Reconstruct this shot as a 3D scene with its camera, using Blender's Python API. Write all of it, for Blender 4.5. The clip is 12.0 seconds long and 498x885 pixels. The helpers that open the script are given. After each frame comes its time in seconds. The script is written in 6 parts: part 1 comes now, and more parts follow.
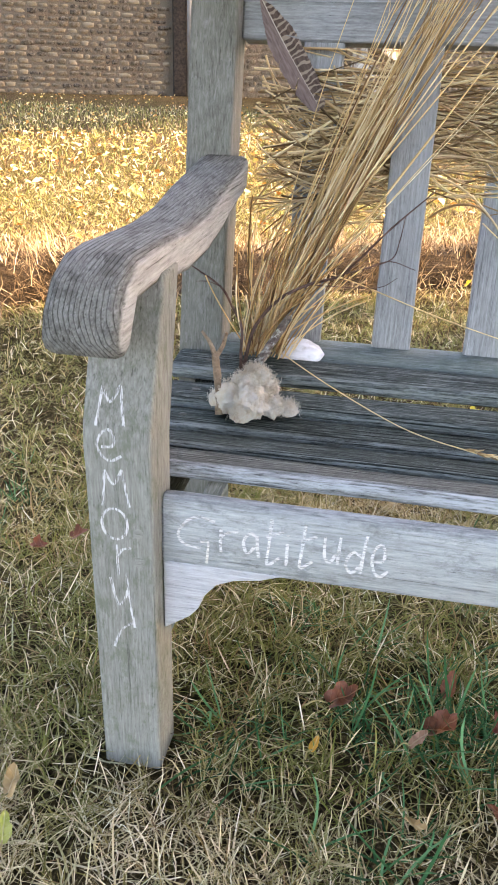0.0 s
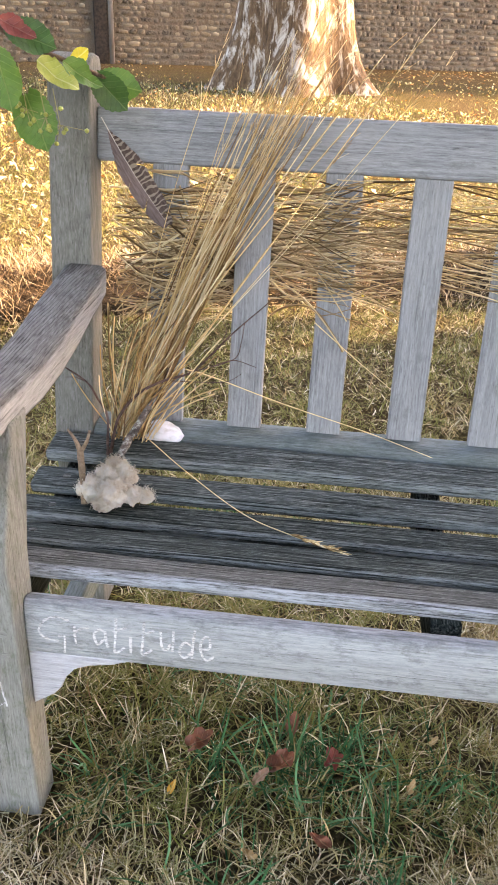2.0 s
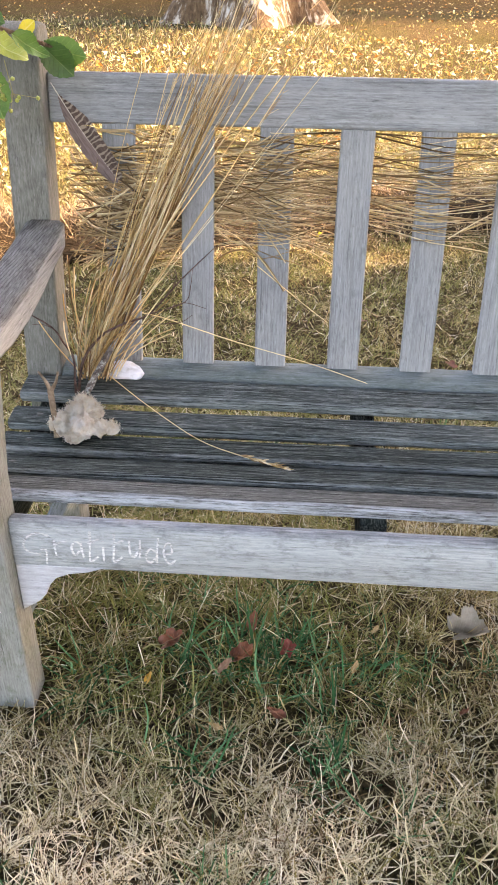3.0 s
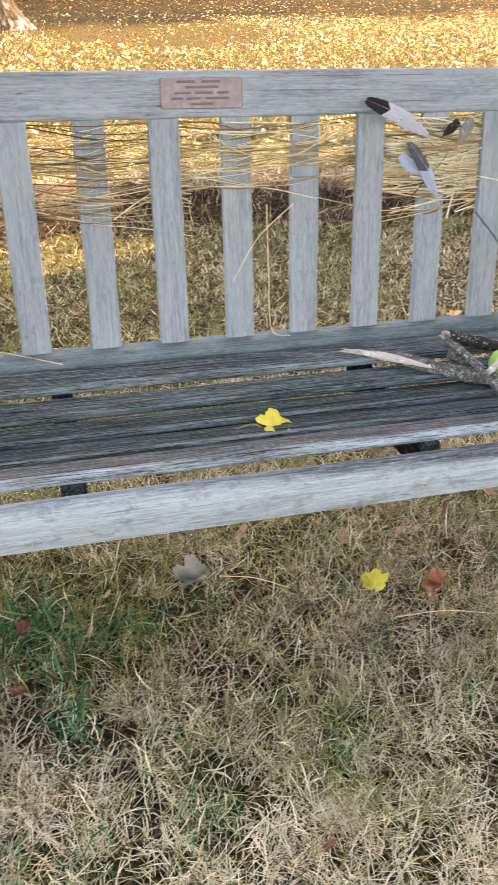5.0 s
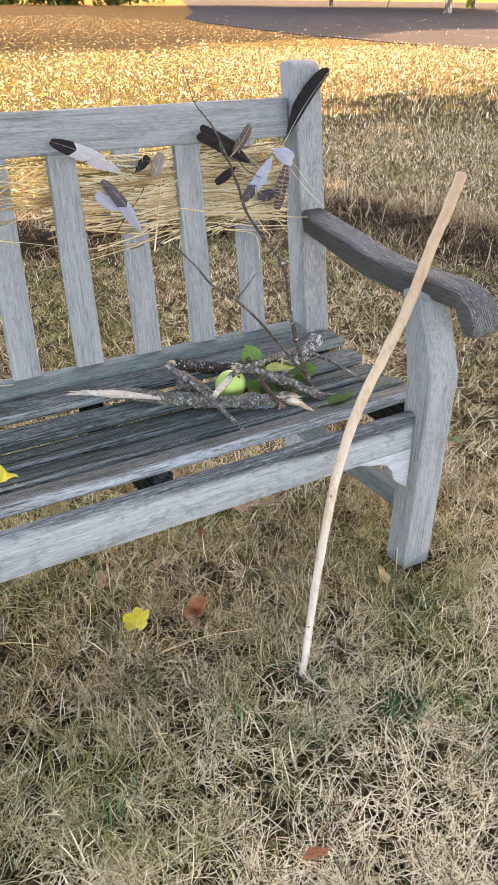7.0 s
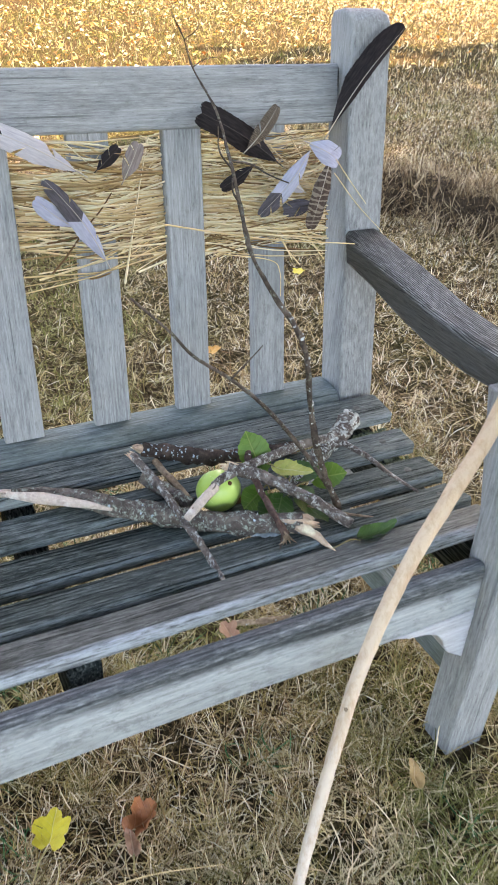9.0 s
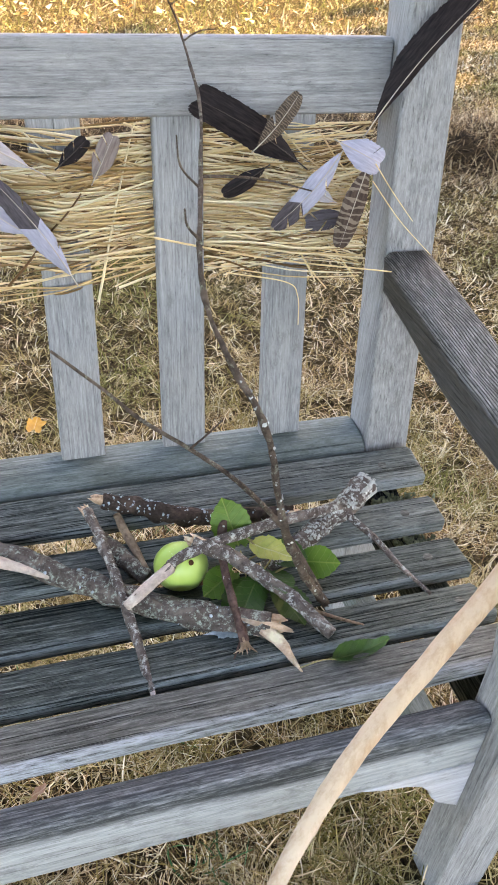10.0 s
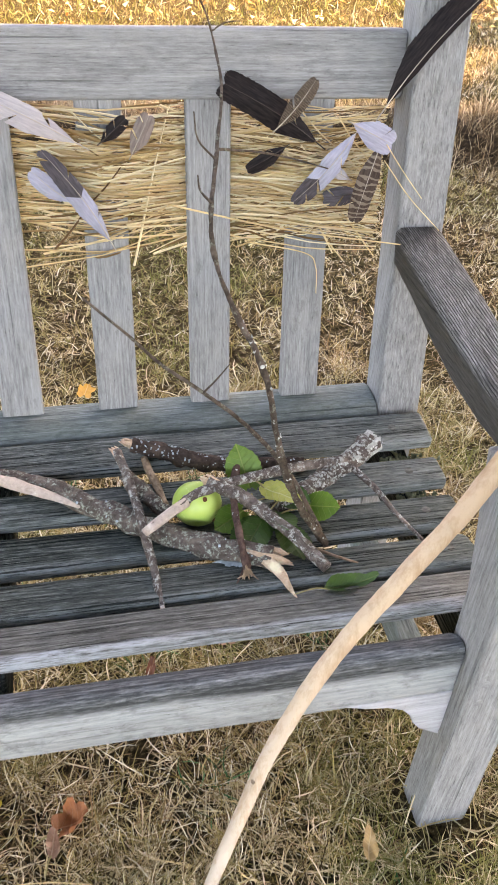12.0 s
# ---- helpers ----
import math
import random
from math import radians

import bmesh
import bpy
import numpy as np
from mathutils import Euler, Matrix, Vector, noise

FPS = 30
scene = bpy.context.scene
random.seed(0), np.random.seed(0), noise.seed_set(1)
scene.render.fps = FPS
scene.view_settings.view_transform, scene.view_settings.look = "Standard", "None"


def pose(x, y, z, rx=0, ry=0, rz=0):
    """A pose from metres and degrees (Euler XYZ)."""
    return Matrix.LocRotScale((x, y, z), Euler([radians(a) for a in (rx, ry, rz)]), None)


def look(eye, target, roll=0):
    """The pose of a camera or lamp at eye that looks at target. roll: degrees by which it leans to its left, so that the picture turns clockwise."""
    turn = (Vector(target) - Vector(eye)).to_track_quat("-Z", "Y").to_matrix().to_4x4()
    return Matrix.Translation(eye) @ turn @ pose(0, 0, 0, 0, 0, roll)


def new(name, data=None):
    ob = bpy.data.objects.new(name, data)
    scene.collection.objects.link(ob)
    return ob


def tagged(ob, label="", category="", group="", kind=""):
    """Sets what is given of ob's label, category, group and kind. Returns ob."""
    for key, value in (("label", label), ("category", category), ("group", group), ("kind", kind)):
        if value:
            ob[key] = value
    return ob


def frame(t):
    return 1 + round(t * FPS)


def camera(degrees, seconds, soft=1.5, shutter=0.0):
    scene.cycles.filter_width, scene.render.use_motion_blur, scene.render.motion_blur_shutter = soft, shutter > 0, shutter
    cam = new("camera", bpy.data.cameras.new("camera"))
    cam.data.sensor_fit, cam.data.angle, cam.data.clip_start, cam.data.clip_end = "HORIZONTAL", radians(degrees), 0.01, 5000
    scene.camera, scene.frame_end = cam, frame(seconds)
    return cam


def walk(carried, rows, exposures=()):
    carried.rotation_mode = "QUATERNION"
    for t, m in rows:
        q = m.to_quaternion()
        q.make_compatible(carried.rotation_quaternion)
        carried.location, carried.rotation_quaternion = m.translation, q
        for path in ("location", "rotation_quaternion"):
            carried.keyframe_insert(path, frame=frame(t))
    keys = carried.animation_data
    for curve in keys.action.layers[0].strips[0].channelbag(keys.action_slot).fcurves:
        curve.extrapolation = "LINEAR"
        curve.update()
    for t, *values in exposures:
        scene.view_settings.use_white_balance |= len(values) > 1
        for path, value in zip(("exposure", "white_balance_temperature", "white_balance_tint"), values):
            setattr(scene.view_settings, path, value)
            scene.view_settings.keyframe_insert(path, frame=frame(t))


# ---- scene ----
EXPOSURES = [(0.0, 4.30, 7550, 24), (1.5, 4.28, 7750, 26), (2.5, 4.26, 7950, 28), (4.5, 4.34, 7900, 23), (7.0, 4.32, 7950, 24),
             (9.0, 4.27, 7600, 20), (9.5, 4.32, 7400, 20), (10.0, 4.35, 8000, 23), (10.5, 4.40, 8700, 26), (12.0, 4.41, 8700, 27)]
cam = camera(34.6, 12.0, 0.8, 0.25)
PATH = [
    (0, (-0.603, -0.676, 0.787), (-0.931, 1.097, -0.077), 1.8),
    (0.5, (-0.584, -0.676, 0.821), (-0.885, 1.11, -0.028), 2.3),
    (1, (-0.553, -0.675, 0.873), (-0.812, 1.116, 0.021), 2.7),
    (1.5, (-0.507, -0.684, 0.95), (-0.721, 1.1, 0.072), 2.7),
    (2, (-0.477, -0.718, 1.018), (-0.651, 1.039, 0.078), 2.3),
    (2.5, (-0.437, -0.775, 1.065), (-0.586, 0.939, 0.045), 1.3),
    (2.7, (-0.429, -0.809, 1.077), (-0.564, 0.885, 0.022), 1.0),
    (4.3, (-0.38, -0.949, 1.063), (-0.199, 0.73, -0.009), 0.8),
    (4.5, (-0.352, -0.953, 1.064), (-0.091, 0.719, -0.001), 1.1),
    (5, (-0.307, -0.967, 1.071), (0.141, 0.678, 0.025), 1.4),
    (5.5, (-0.255, -0.977, 1.079), (0.364, 0.623, 0.051), 1.5),
    (6, (-0.22, -0.992, 1.079), (0.556, 0.556, 0.078), 1.4),
    (6.5, (-0.201, -0.997, 1.085), (0.679, 0.506, 0.101), 1.1),
    (7, (-0.192, -0.989, 1.085), (0.729, 0.491, 0.105), 1.0),
    (7.2, (-0.18, -0.978, 1.087), (0.744, 0.498, 0.103), 1.2),
    (8.8, (0.123, -0.584, 1.062), (0.958, 0.882, -0.014), 3.8),
    (9, (0.157, -0.52, 1.059), (0.962, 0.949, -0.034), 4.0),
    (9.5, (0.258, -0.394, 1.066), (0.981, 1.055, -0.108), 4.9),
    (10, (0.409, -0.335, 1.079), (0.929, 1.148, -0.158), 4.8),
    (10.5, (0.476, -0.322, 1.084), (0.863, 1.163, -0.198), 3.6),
    (11, (0.496, -0.32, 1.084), (0.82, 1.155, -0.227), 2.8),
    (11.5, (0.495, -0.351, 1.08), (0.814, 1.135, -0.221), 2.8),
    (12, (0.439, -0.462, 1.099), (0.807, 1.056, -0.15), 3.6),
]
walk(cam, [(t, look(eye, target, roll)) for t, eye, target, roll in PATH], EXPOSURES)

# ---- world and sun ----
SUN_EL, SUN_AZ = radians(27), radians(26)      # azimuth from +x towards +y
SUN_DIR = Vector((math.cos(SUN_EL) * math.cos(SUN_AZ), math.cos(SUN_EL) * math.sin(SUN_AZ), math.sin(SUN_EL)))
world = bpy.data.worlds.new("sky")
scene.world = world
world.use_nodes = True
wn = world.node_tree
sky = wn.nodes.new("ShaderNodeTexSky")
sky.sky_type = "NISHITA"
sky.sun_disc = False
sky.sun_elevation = SUN_EL
sky.sun_rotation = radians(90) - SUN_AZ
sky.air_density, sky.dust_density, sky.ozone_density = 1.0, 2.5, 1.0
background = wn.nodes["Background"]
wn.links.new(sky.outputs[0], background.inputs[0])
background.inputs[1].default_value = 0.10

lamp = bpy.data.lights.new("sun", "SUN")
lamp.energy, lamp.angle, lamp.color = 2.5, radians(0.6), (1.0, 0.80, 0.52)
sun = new("sun", lamp)
sun.matrix_world = look(SUN_DIR * 60, (0, 0, 0))


# ---- material helpers ----
class Nodes:
    """A short way to write a node material."""

    def __init__(self, name, rough=0.8):
        self.m = bpy.data.materials.new(name)
        self.m.use_nodes = True
        self.t = self.m.node_tree
        self.b = self.t.nodes["Principled BSDF"]
        self.b.inputs["Roughness"].default_value = rough
        self.b.inputs["Specular IOR Level"].default_value = 0.12

    def node(self, kind, operation="", data_type="", blend_type="", wave_type="", bands_direction=""):
        n = self.t.nodes.new(kind)
        if operation:
            n.operation = operation
        if data_type:
            n.data_type, n.blend_type = data_type, blend_type
        if wave_type:
            n.wave_type, n.bands_direction = wave_type, bands_direction
        return n

    def link(self, a, b):
        self.t.links.new(a, b)

    def coords(self, scale=(1, 1, 1), jitter=False, world_space=False):
        """Object (or world) coordinates in metres, stretched by scale; jitter shifts them from object to object."""
        if world_space:
            out = self.node("ShaderNodeNewGeometry").outputs["Position"]
        else:
            out = self.node("ShaderNodeTexCoord").outputs["Object"]
        if jitter:
            info = self.node("ShaderNodeObjectInfo")
            mul = self.node("ShaderNodeVectorMath", operation="MULTIPLY_ADD")
            mul.inputs[0].default_value = (7.3, 3.1, 5.7)
            self.link(info.outputs["Random"], mul.inputs[1])
            self.link(out, mul.inputs[2])
            out = mul.outputs[0]
        s = self.node("ShaderNodeVectorMath", operation="MULTIPLY")
        s.inputs[1].default_value = scale
        self.link(out, s.inputs[0])
        return s.outputs[0]

    def noise(self, co, scale, detail=5.0, rough=0.6, distort=0.0):
        n = self.node("ShaderNodeTexNoise")
        n.inputs["Scale"].default_value, n.inputs["Detail"].default_value = scale, detail
        n.inputs["Roughness"].default_value, n.inputs["Distortion"].default_value = rough, distort
        self.link(co, n.inputs["Vector"])
        return n.outputs[0]

    def ramp(self, fac, *stops, ease=False):
        r = self.node("ShaderNodeValToRGB")
        if ease:
            r.color_ramp.interpolation = "EASE"
        while len(r.color_ramp.elements) < len(stops):
            r.color_ramp.elements.new(0.5)
        for e, (p, c) in zip(r.color_ramp.elements, stops):
            e.position = p
            e.color = (c, c, c, 1) if isinstance(c, (int, float)) else (*c, 1)
        self.link(fac, r.inputs[0])
        return r.outputs[0]

    def mix(self, fac, a, b, blend="MIX"):
        n = self.node("ShaderNodeMix", data_type="RGBA", blend_type=blend)
        for value, socket in ((fac, n.inputs["Factor"]), (a, n.inputs[6]), (b, n.inputs[7])):
            if isinstance(value, (int, float)):
                socket.default_value = value
            elif isinstance(value, tuple):
                socket.default_value = (*value, 1)
            else:
                self.link(value, socket)
        return n.outputs[2]

    def math(self, op, a, b=0.0):
        n = self.node("ShaderNodeMath", operation=op)
        for value, socket in ((a, n.inputs[0]), (b, n.inputs[1])):
            if isinstance(value, (int, float)):
                socket.default_value = value
            else:
                self.link(value, socket)
        return n.outputs[0]

    def random(self, per="island"):
        if per == "island":
            return self.node("ShaderNodeNewGeometry").outputs["Random Per Island"]
        return self.node("ShaderNodeObjectInfo").outputs["Random"]

    def bump(self, height, distance, strength=1.0):
        n = self.node("ShaderNodeBump")
        n.inputs["Distance"].default_value, n.inputs["Strength"].default_value = distance, strength
        self.link(height, n.inputs["Height"])
        self.link(n.outputs[0], self.b.inputs["Normal"])

    def colour(self, value):
        if isinstance(value, tuple):
            self.b.inputs["Base Color"].default_value = (*value, 1)
        else:
            self.link(value, self.b.inputs["Base Color"])
        return self.m

    def thin(self, amount):
        """Light that comes through leaf, feather or straw."""
        mixer, trans = self.node("ShaderNodeMixShader"), self.node("ShaderNodeBsdfTranslucent")
        out = self.t.nodes["Material Output"]
        src = self.b.inputs["Base Color"].links
        if src:
            self.link(src[0].from_socket, trans.inputs[0])
        else:
            trans.inputs[0].default_value = self.b.inputs["Base Color"].default_value
        mixer.inputs[0].default_value = amount
        self.link(self.b.outputs[0], mixer.inputs[1])
        self.link(trans.outputs[0], mixer.inputs[2])
        self.link(mixer.outputs[0], out.inputs[0])
        return self.m


def weathered_wood(name, dark, mid, light, stain, stain_at=0.60, crack=0.5, relief=0.0012, edge=None, top=None, side=None, rings=0.0, ring_step=0.0055, contrast=0.10, dry=None, pale=0.45, ring_fade=0.0, ring_wide=1.0, depth=0.80, gap=0.365):
    """Old grey teak; the grain runs along the part's own x axis. edge: front arris paled by wear and by light put into
    the colour (half width, colour); top: dirt on the upper edge (height, colour); side: the colour of the flat sides,
    with the light that falls on them put in; rings: strength of raised dark grain lines, ring_step apart; contrast:
    half the width of the grain's ramp;
    dry: bleached towards +x (from, to, amount); depth: how far the grain's tones part; gap: how many open cracks."""
    n = Nodes(name, 0.85)
    crack_tone = tuple(c * 0.3 for c in dark)
    dark = tuple(m + (d - m) * depth for d, m in zip(dark, mid))
    light = tuple(m + (d - m) * depth for d, m in zip(light, mid))
    n.b.inputs["Specular IOR Level"].default_value = 0.08
    grain = n.noise(n.coords((8, 300, 300), True), 1.0, 4, 0.65, 0.1)
    fine = n.noise(n.coords((46, 430, 430), True), 1.0, 4, 0.8)
    split = n.noise(n.coords((3.5, 260, 260), True), 1.0, 4, 0.7, 0.1)
    broad = n.noise(n.coords((5, 26, 26), True), 1.0, 6, 0.7)
    patch = n.noise(n.coords((28, 50, 50), True), 1.0, 7, 0.8)
    streak = n.mix(0.55, grain, fine)
    base = n.ramp(streak, (0.5 - contrast, dark), (0.5, mid), (0.5 + contrast, light))
    base = n.mix(n.ramp(broad, (0.42, 0.0), (0.66, pale)), base, light)
    base = n.mix(n.ramp(patch, (stain_at - 0.04, 0.0), (stain_at + 0.08, 0.75)), base, stain)
    axes = n.node("ShaderNodeSeparateXYZ")
    n.link(n.coords(), axes.inputs[0])
    height = n.mix(0.4, grain, fine)
    if dry:
        span = n.math("DIVIDE", n.math("SUBTRACT", n.math("ADD", axes.outputs[0], n.math("MULTIPLY", broad, 0.3)), dry[0] + 0.15), dry[1] - dry[0])
        bleached = n.ramp(streak, (0.5 - contrast, mid), (0.5 + contrast, light))
        base = n.mix(n.math("MULTIPLY", n.ramp(span, (0.0, 0.0), (1.0, 1.0)), dry[2]), base, bleached)
    if rings:
        wander = n.noise(n.coords((4, 11, 11), True), 1.0, 3, 0.45)
        bend = n.math("MULTIPLY", n.math("POWER", n.math("ABSOLUTE", n.math("SUBTRACT", axes.outputs[2], 0.60)), 2.0), 9.0)
        lane = n.math("ADD", n.math("ADD", axes.outputs[1], bend), n.math("MULTIPLY", wander, 0.030))
        saw = n.math("FRACT", n.math("DIVIDE", lane, ring_step))
        lines = n.ramp(saw, (0.0, 1.0), (0.10 * ring_wide, 0.8), (0.24 * ring_wide, 0.0), (0.97, 0.0))
        lines = n.math("MULTIPLY", lines, n.ramp(n.mix(0.5, broad, patch), (0.40, ring_fade), (0.56, 1.0)))
        base = n.mix(n.math("MULTIPLY", lines, rings), base, crack_tone)
        height = n.mix(0.6, height, n.math("SUBTRACT", 1.0, lines))
    # Front arris paled: some wear, some brighter light on front faces painted in.
    if edge:
        far = n.math("MULTIPLY", axes.outputs[1], -1.0)
        worn = n.math("MULTIPLY", n.ramp(n.math("MULTIPLY", far, 1.0 / edge[0]), (0.74, 0.0), (0.94, 1.0)), n.ramp(broad, (0.36, 0.25), (0.58, 1.0)))
        worn = n.math("MULTIPLY", worn, n.ramp(streak, (0.40, 0.15), (0.56, 1.0)))
        base = n.mix(worn, base, edge[1])
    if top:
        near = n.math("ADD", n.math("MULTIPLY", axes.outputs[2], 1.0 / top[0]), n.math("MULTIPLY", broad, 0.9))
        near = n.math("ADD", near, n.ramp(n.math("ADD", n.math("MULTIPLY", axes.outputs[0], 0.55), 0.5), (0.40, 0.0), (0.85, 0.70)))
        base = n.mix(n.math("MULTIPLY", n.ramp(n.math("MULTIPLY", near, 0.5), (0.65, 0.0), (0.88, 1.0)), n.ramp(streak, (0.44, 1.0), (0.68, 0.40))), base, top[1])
    # Flat sides toned by facing: how light falls there is put into colour.
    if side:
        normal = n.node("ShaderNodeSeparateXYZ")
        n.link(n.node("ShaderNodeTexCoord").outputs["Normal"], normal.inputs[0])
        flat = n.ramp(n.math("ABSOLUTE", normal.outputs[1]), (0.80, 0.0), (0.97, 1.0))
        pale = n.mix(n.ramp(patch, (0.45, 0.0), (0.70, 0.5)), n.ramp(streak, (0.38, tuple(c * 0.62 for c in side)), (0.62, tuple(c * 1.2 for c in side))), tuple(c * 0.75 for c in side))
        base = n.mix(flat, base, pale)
    cracks = n.math("MAXIMUM", n.ramp(fine, (0.30, crack), (0.38, 0.0)), n.ramp(split, (gap - 0.025, crack), (gap + 0.025, 0.0)))
    base = n.mix(cracks, base, crack_tone)
    height = n.mix(0.35, height, n.ramp(split, (gap - 0.03, 0.0), (gap + 0.04, 1.0)))
    n.bump(height, relief, 0.9)
    return n.colour(base)


WOOD = weathered_wood("grey_teak", (0.112, 0.117, 0.118), (0.230, 0.241, 0.247), (0.385, 0.402, 0.410), (0.160, 0.168, 0.162), 0.60, 0.45, contrast=0.15)
WOOD_MOSS = weathered_wood("greenish_teak", (0.10, 0.104, 0.090), (0.200, 0.206, 0.186), (0.31, 0.322, 0.30), (0.13, 0.145, 0.11), 0.54, 0.5, contrast=0.15)
WOOD_POST = weathered_wood("dark_greenish_teak", (0.070, 0.070, 0.057), (0.140, 0.142, 0.122), (0.245, 0.248, 0.230), (0.27, 0.265, 0.265), 0.62, 0.45, contrast=0.15)
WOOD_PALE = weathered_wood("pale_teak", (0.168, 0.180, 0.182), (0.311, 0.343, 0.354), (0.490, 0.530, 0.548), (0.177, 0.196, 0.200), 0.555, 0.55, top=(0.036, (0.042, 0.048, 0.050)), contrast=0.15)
WOOD_PLAIN = weathered_wood("plain_pale_teak", (0.24, 0.245, 0.25), (0.38, 0.395, 0.415), (0.54, 0.565, 0.60), (0.30, 0.295, 0.29), 0.60, 0.4, contrast=0.15)
WOOD_DARK = weathered_wood("dark_damp_teak", (0.009, 0.0120, 0.0108), (0.034, 0.044, 0.0405), (0.150, 0.178, 0.167), (0.028, 0.038, 0.031), 0.58, 0.85, 0.0028, edge=(0.030, (0.21, 0.245, 0.245)), contrast=0.12, dry=(0.25, 0.75, 0.75), pale=0.10, depth=1.0, gap=0.42)
WOOD_BACK = weathered_wood("grey_damp_teak", (0.014, 0.018, 0.0165), (0.054, 0.067, 0.0635), (0.205, 0.232, 0.224), (0.042, 0.054, 0.046), 0.58, 0.85, 0.0028, edge=(0.030, (0.23, 0.265, 0.268)), contrast=0.12, dry=(0.15, 0.70, 0.75), pale=0.12, depth=1.0, gap=0.41)
WOOD_BROWN = weathered_wood("brown_worn_teak", (0.022, 0.023, 0.020), (0.080, 0.084, 0.075), (0.225, 0.236, 0.222), (0.056, 0.062, 0.052), 0.58, 0.8, 0.0028, edge=(0.026, (0.36, 0.40, 0.43)), contrast=0.13, dry=(0.2, 0.8, 0.4), pale=0.2, depth=1.0, gap=0.40)
WOOD_RAIL = weathered_wood("damp_rail_teak", (0.040, 0.053, 0.052), (0.112, 0.137, 0.134), (0.215, 0.248, 0.245), (0.085, 0.110, 0.095), 0.55, 0.5, contrast=0.13)
# Arm sides: the left painted as lit, the right as shaded.
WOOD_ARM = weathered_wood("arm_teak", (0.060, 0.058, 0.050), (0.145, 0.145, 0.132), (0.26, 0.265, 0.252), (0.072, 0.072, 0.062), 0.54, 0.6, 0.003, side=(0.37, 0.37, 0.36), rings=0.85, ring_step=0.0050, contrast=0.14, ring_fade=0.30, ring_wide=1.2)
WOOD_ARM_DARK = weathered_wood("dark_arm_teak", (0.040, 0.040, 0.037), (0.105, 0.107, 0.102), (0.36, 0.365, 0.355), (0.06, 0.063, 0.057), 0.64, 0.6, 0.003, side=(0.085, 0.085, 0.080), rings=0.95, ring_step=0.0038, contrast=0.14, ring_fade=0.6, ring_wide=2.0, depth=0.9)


def ground_material():
    n = Nodes("dry_turf", 1.0)
    n.b.inputs["Specular IOR Level"].default_value = 0.0
    co = n.coords(world_space=True)
    a, b, c = n.noise(co, 1.3, 6, 0.65), n.noise(co, 60, 6, 0.75), n.noise(co, 260, 3, 0.7)
    straw = n.ramp(b, (0.36, (0.007, 0.005, 0.003)), (0.54, (0.075, 0.054, 0.028)), (0.70, (0.34, 0.26, 0.145)))
    green = n.ramp(b, (0.36, (0.007, 0.007, 0.003)), (0.56, (0.070, 0.063, 0.024)), (0.72, (0.28, 0.24, 0.10)))
    base = n.mix(n.ramp(a, (0.44, 0.0), (0.60, 0.75)), straw, green)
    base = n.mix(n.ramp(c, (0.35, 0.6), (0.55, 0.0)), base, (0.03, 0.024, 0.015))
    far = n.node("ShaderNodeSeparateXYZ")
    n.link(co, far.inputs[0])
    leafy = n.math("MULTIPLY", n.ramp(n.math("MULTIPLY", far.outputs[1], 0.02), (0.30, 0.0), (0.55, 0.85)), n.ramp(a, (0.30, 0.5), (0.55, 1.0)))
    base = n.mix(leafy, base, n.ramp(b, (0.35, (0.085, 0.040, 0.014)), (0.65, (0.26, 0.135, 0.045))))
    n.bump(n.mix(0.5, b, c), 0.02, 1.0)
    return n.colour(base)


def blade_material(name, *stops, green=None, rough=0.7, through_light=0.09):
    n = Nodes(name, rough)
    n.b.inputs["Specular IOR Level"].default_value = 0.06
    r = n.random()
    base = n.ramp(r, *stops)
    if green:
        hue = n.math("FRACT", n.math("MULTIPLY", r, 31.0))
        base = n.mix(n.ramp(hue, (0.0, 0.5), (0.20, 0.5), (0.26, 0.0)), base, (0.40, 0.235, 0.12))
        base = n.mix(n.ramp(hue, (0.70, 0.0), (0.76, 0.5), (1.0, 0.5)), base, (0.55, 0.42, 0.15))
        worn = n.noise(n.coords(world_space=True), 9.0, 4, 0.6)
        base = n.mix(n.ramp(worn, (0.50, 0.0), (0.64, 0.40)), base, (0.21, 0.115, 0.055))
        place = n.coords(world_space=True)
        split = n.node("ShaderNodeSeparateXYZ")
        n.link(place, split.inputs[0])
        lean = n.ramp(n.math("ADD", n.math("MULTIPLY", split.outputs[0], -0.35), n.math("ADD", n.math("MULTIPLY", split.outputs[1], 0.22), 0.5)), (0.35, 0.0), (1.0, 1.0))
        damp = n.ramp(n.math("ADD", n.math("MULTIPLY", split.outputs[1], 1.0), 0.5), (0.40, 0.0), (0.62, 1.0), (0.85, 1.0), (1.0, 0.0))
        base = n.mix(n.math("MULTIPLY", n.ramp(n.math("ADD", n.math("MULTIPLY", split.outputs[1], -1.4), n.math("MULTIPLY", worn, 0.8)), (0.25, 0.0), (0.75, 0.70)), n.ramp(r, (0.20, 0.0), (0.40, 1.0))), base, (0.86, 0.74, 0.52))
        where = n.math("ADD", n.noise(place, 1.9, 5, 0.65), n.math("SUBTRACT", n.math("ADD", n.math("MULTIPLY", lean, 0.20), n.math("MULTIPLY", damp, 0.04)), 0.06))
        mask = n.ramp(where, (0.42, 0.0), (0.60, 0.85))
        pick = n.math("FRACT", n.math("MULTIPLY", r, 17.0))
        base = n.mix(n.math("MULTIPLY", mask, n.ramp(pick, (0.55, 1.0), (0.80, 0.0))), base, green)
    n.colour(base)
    return n.thin(through_light)


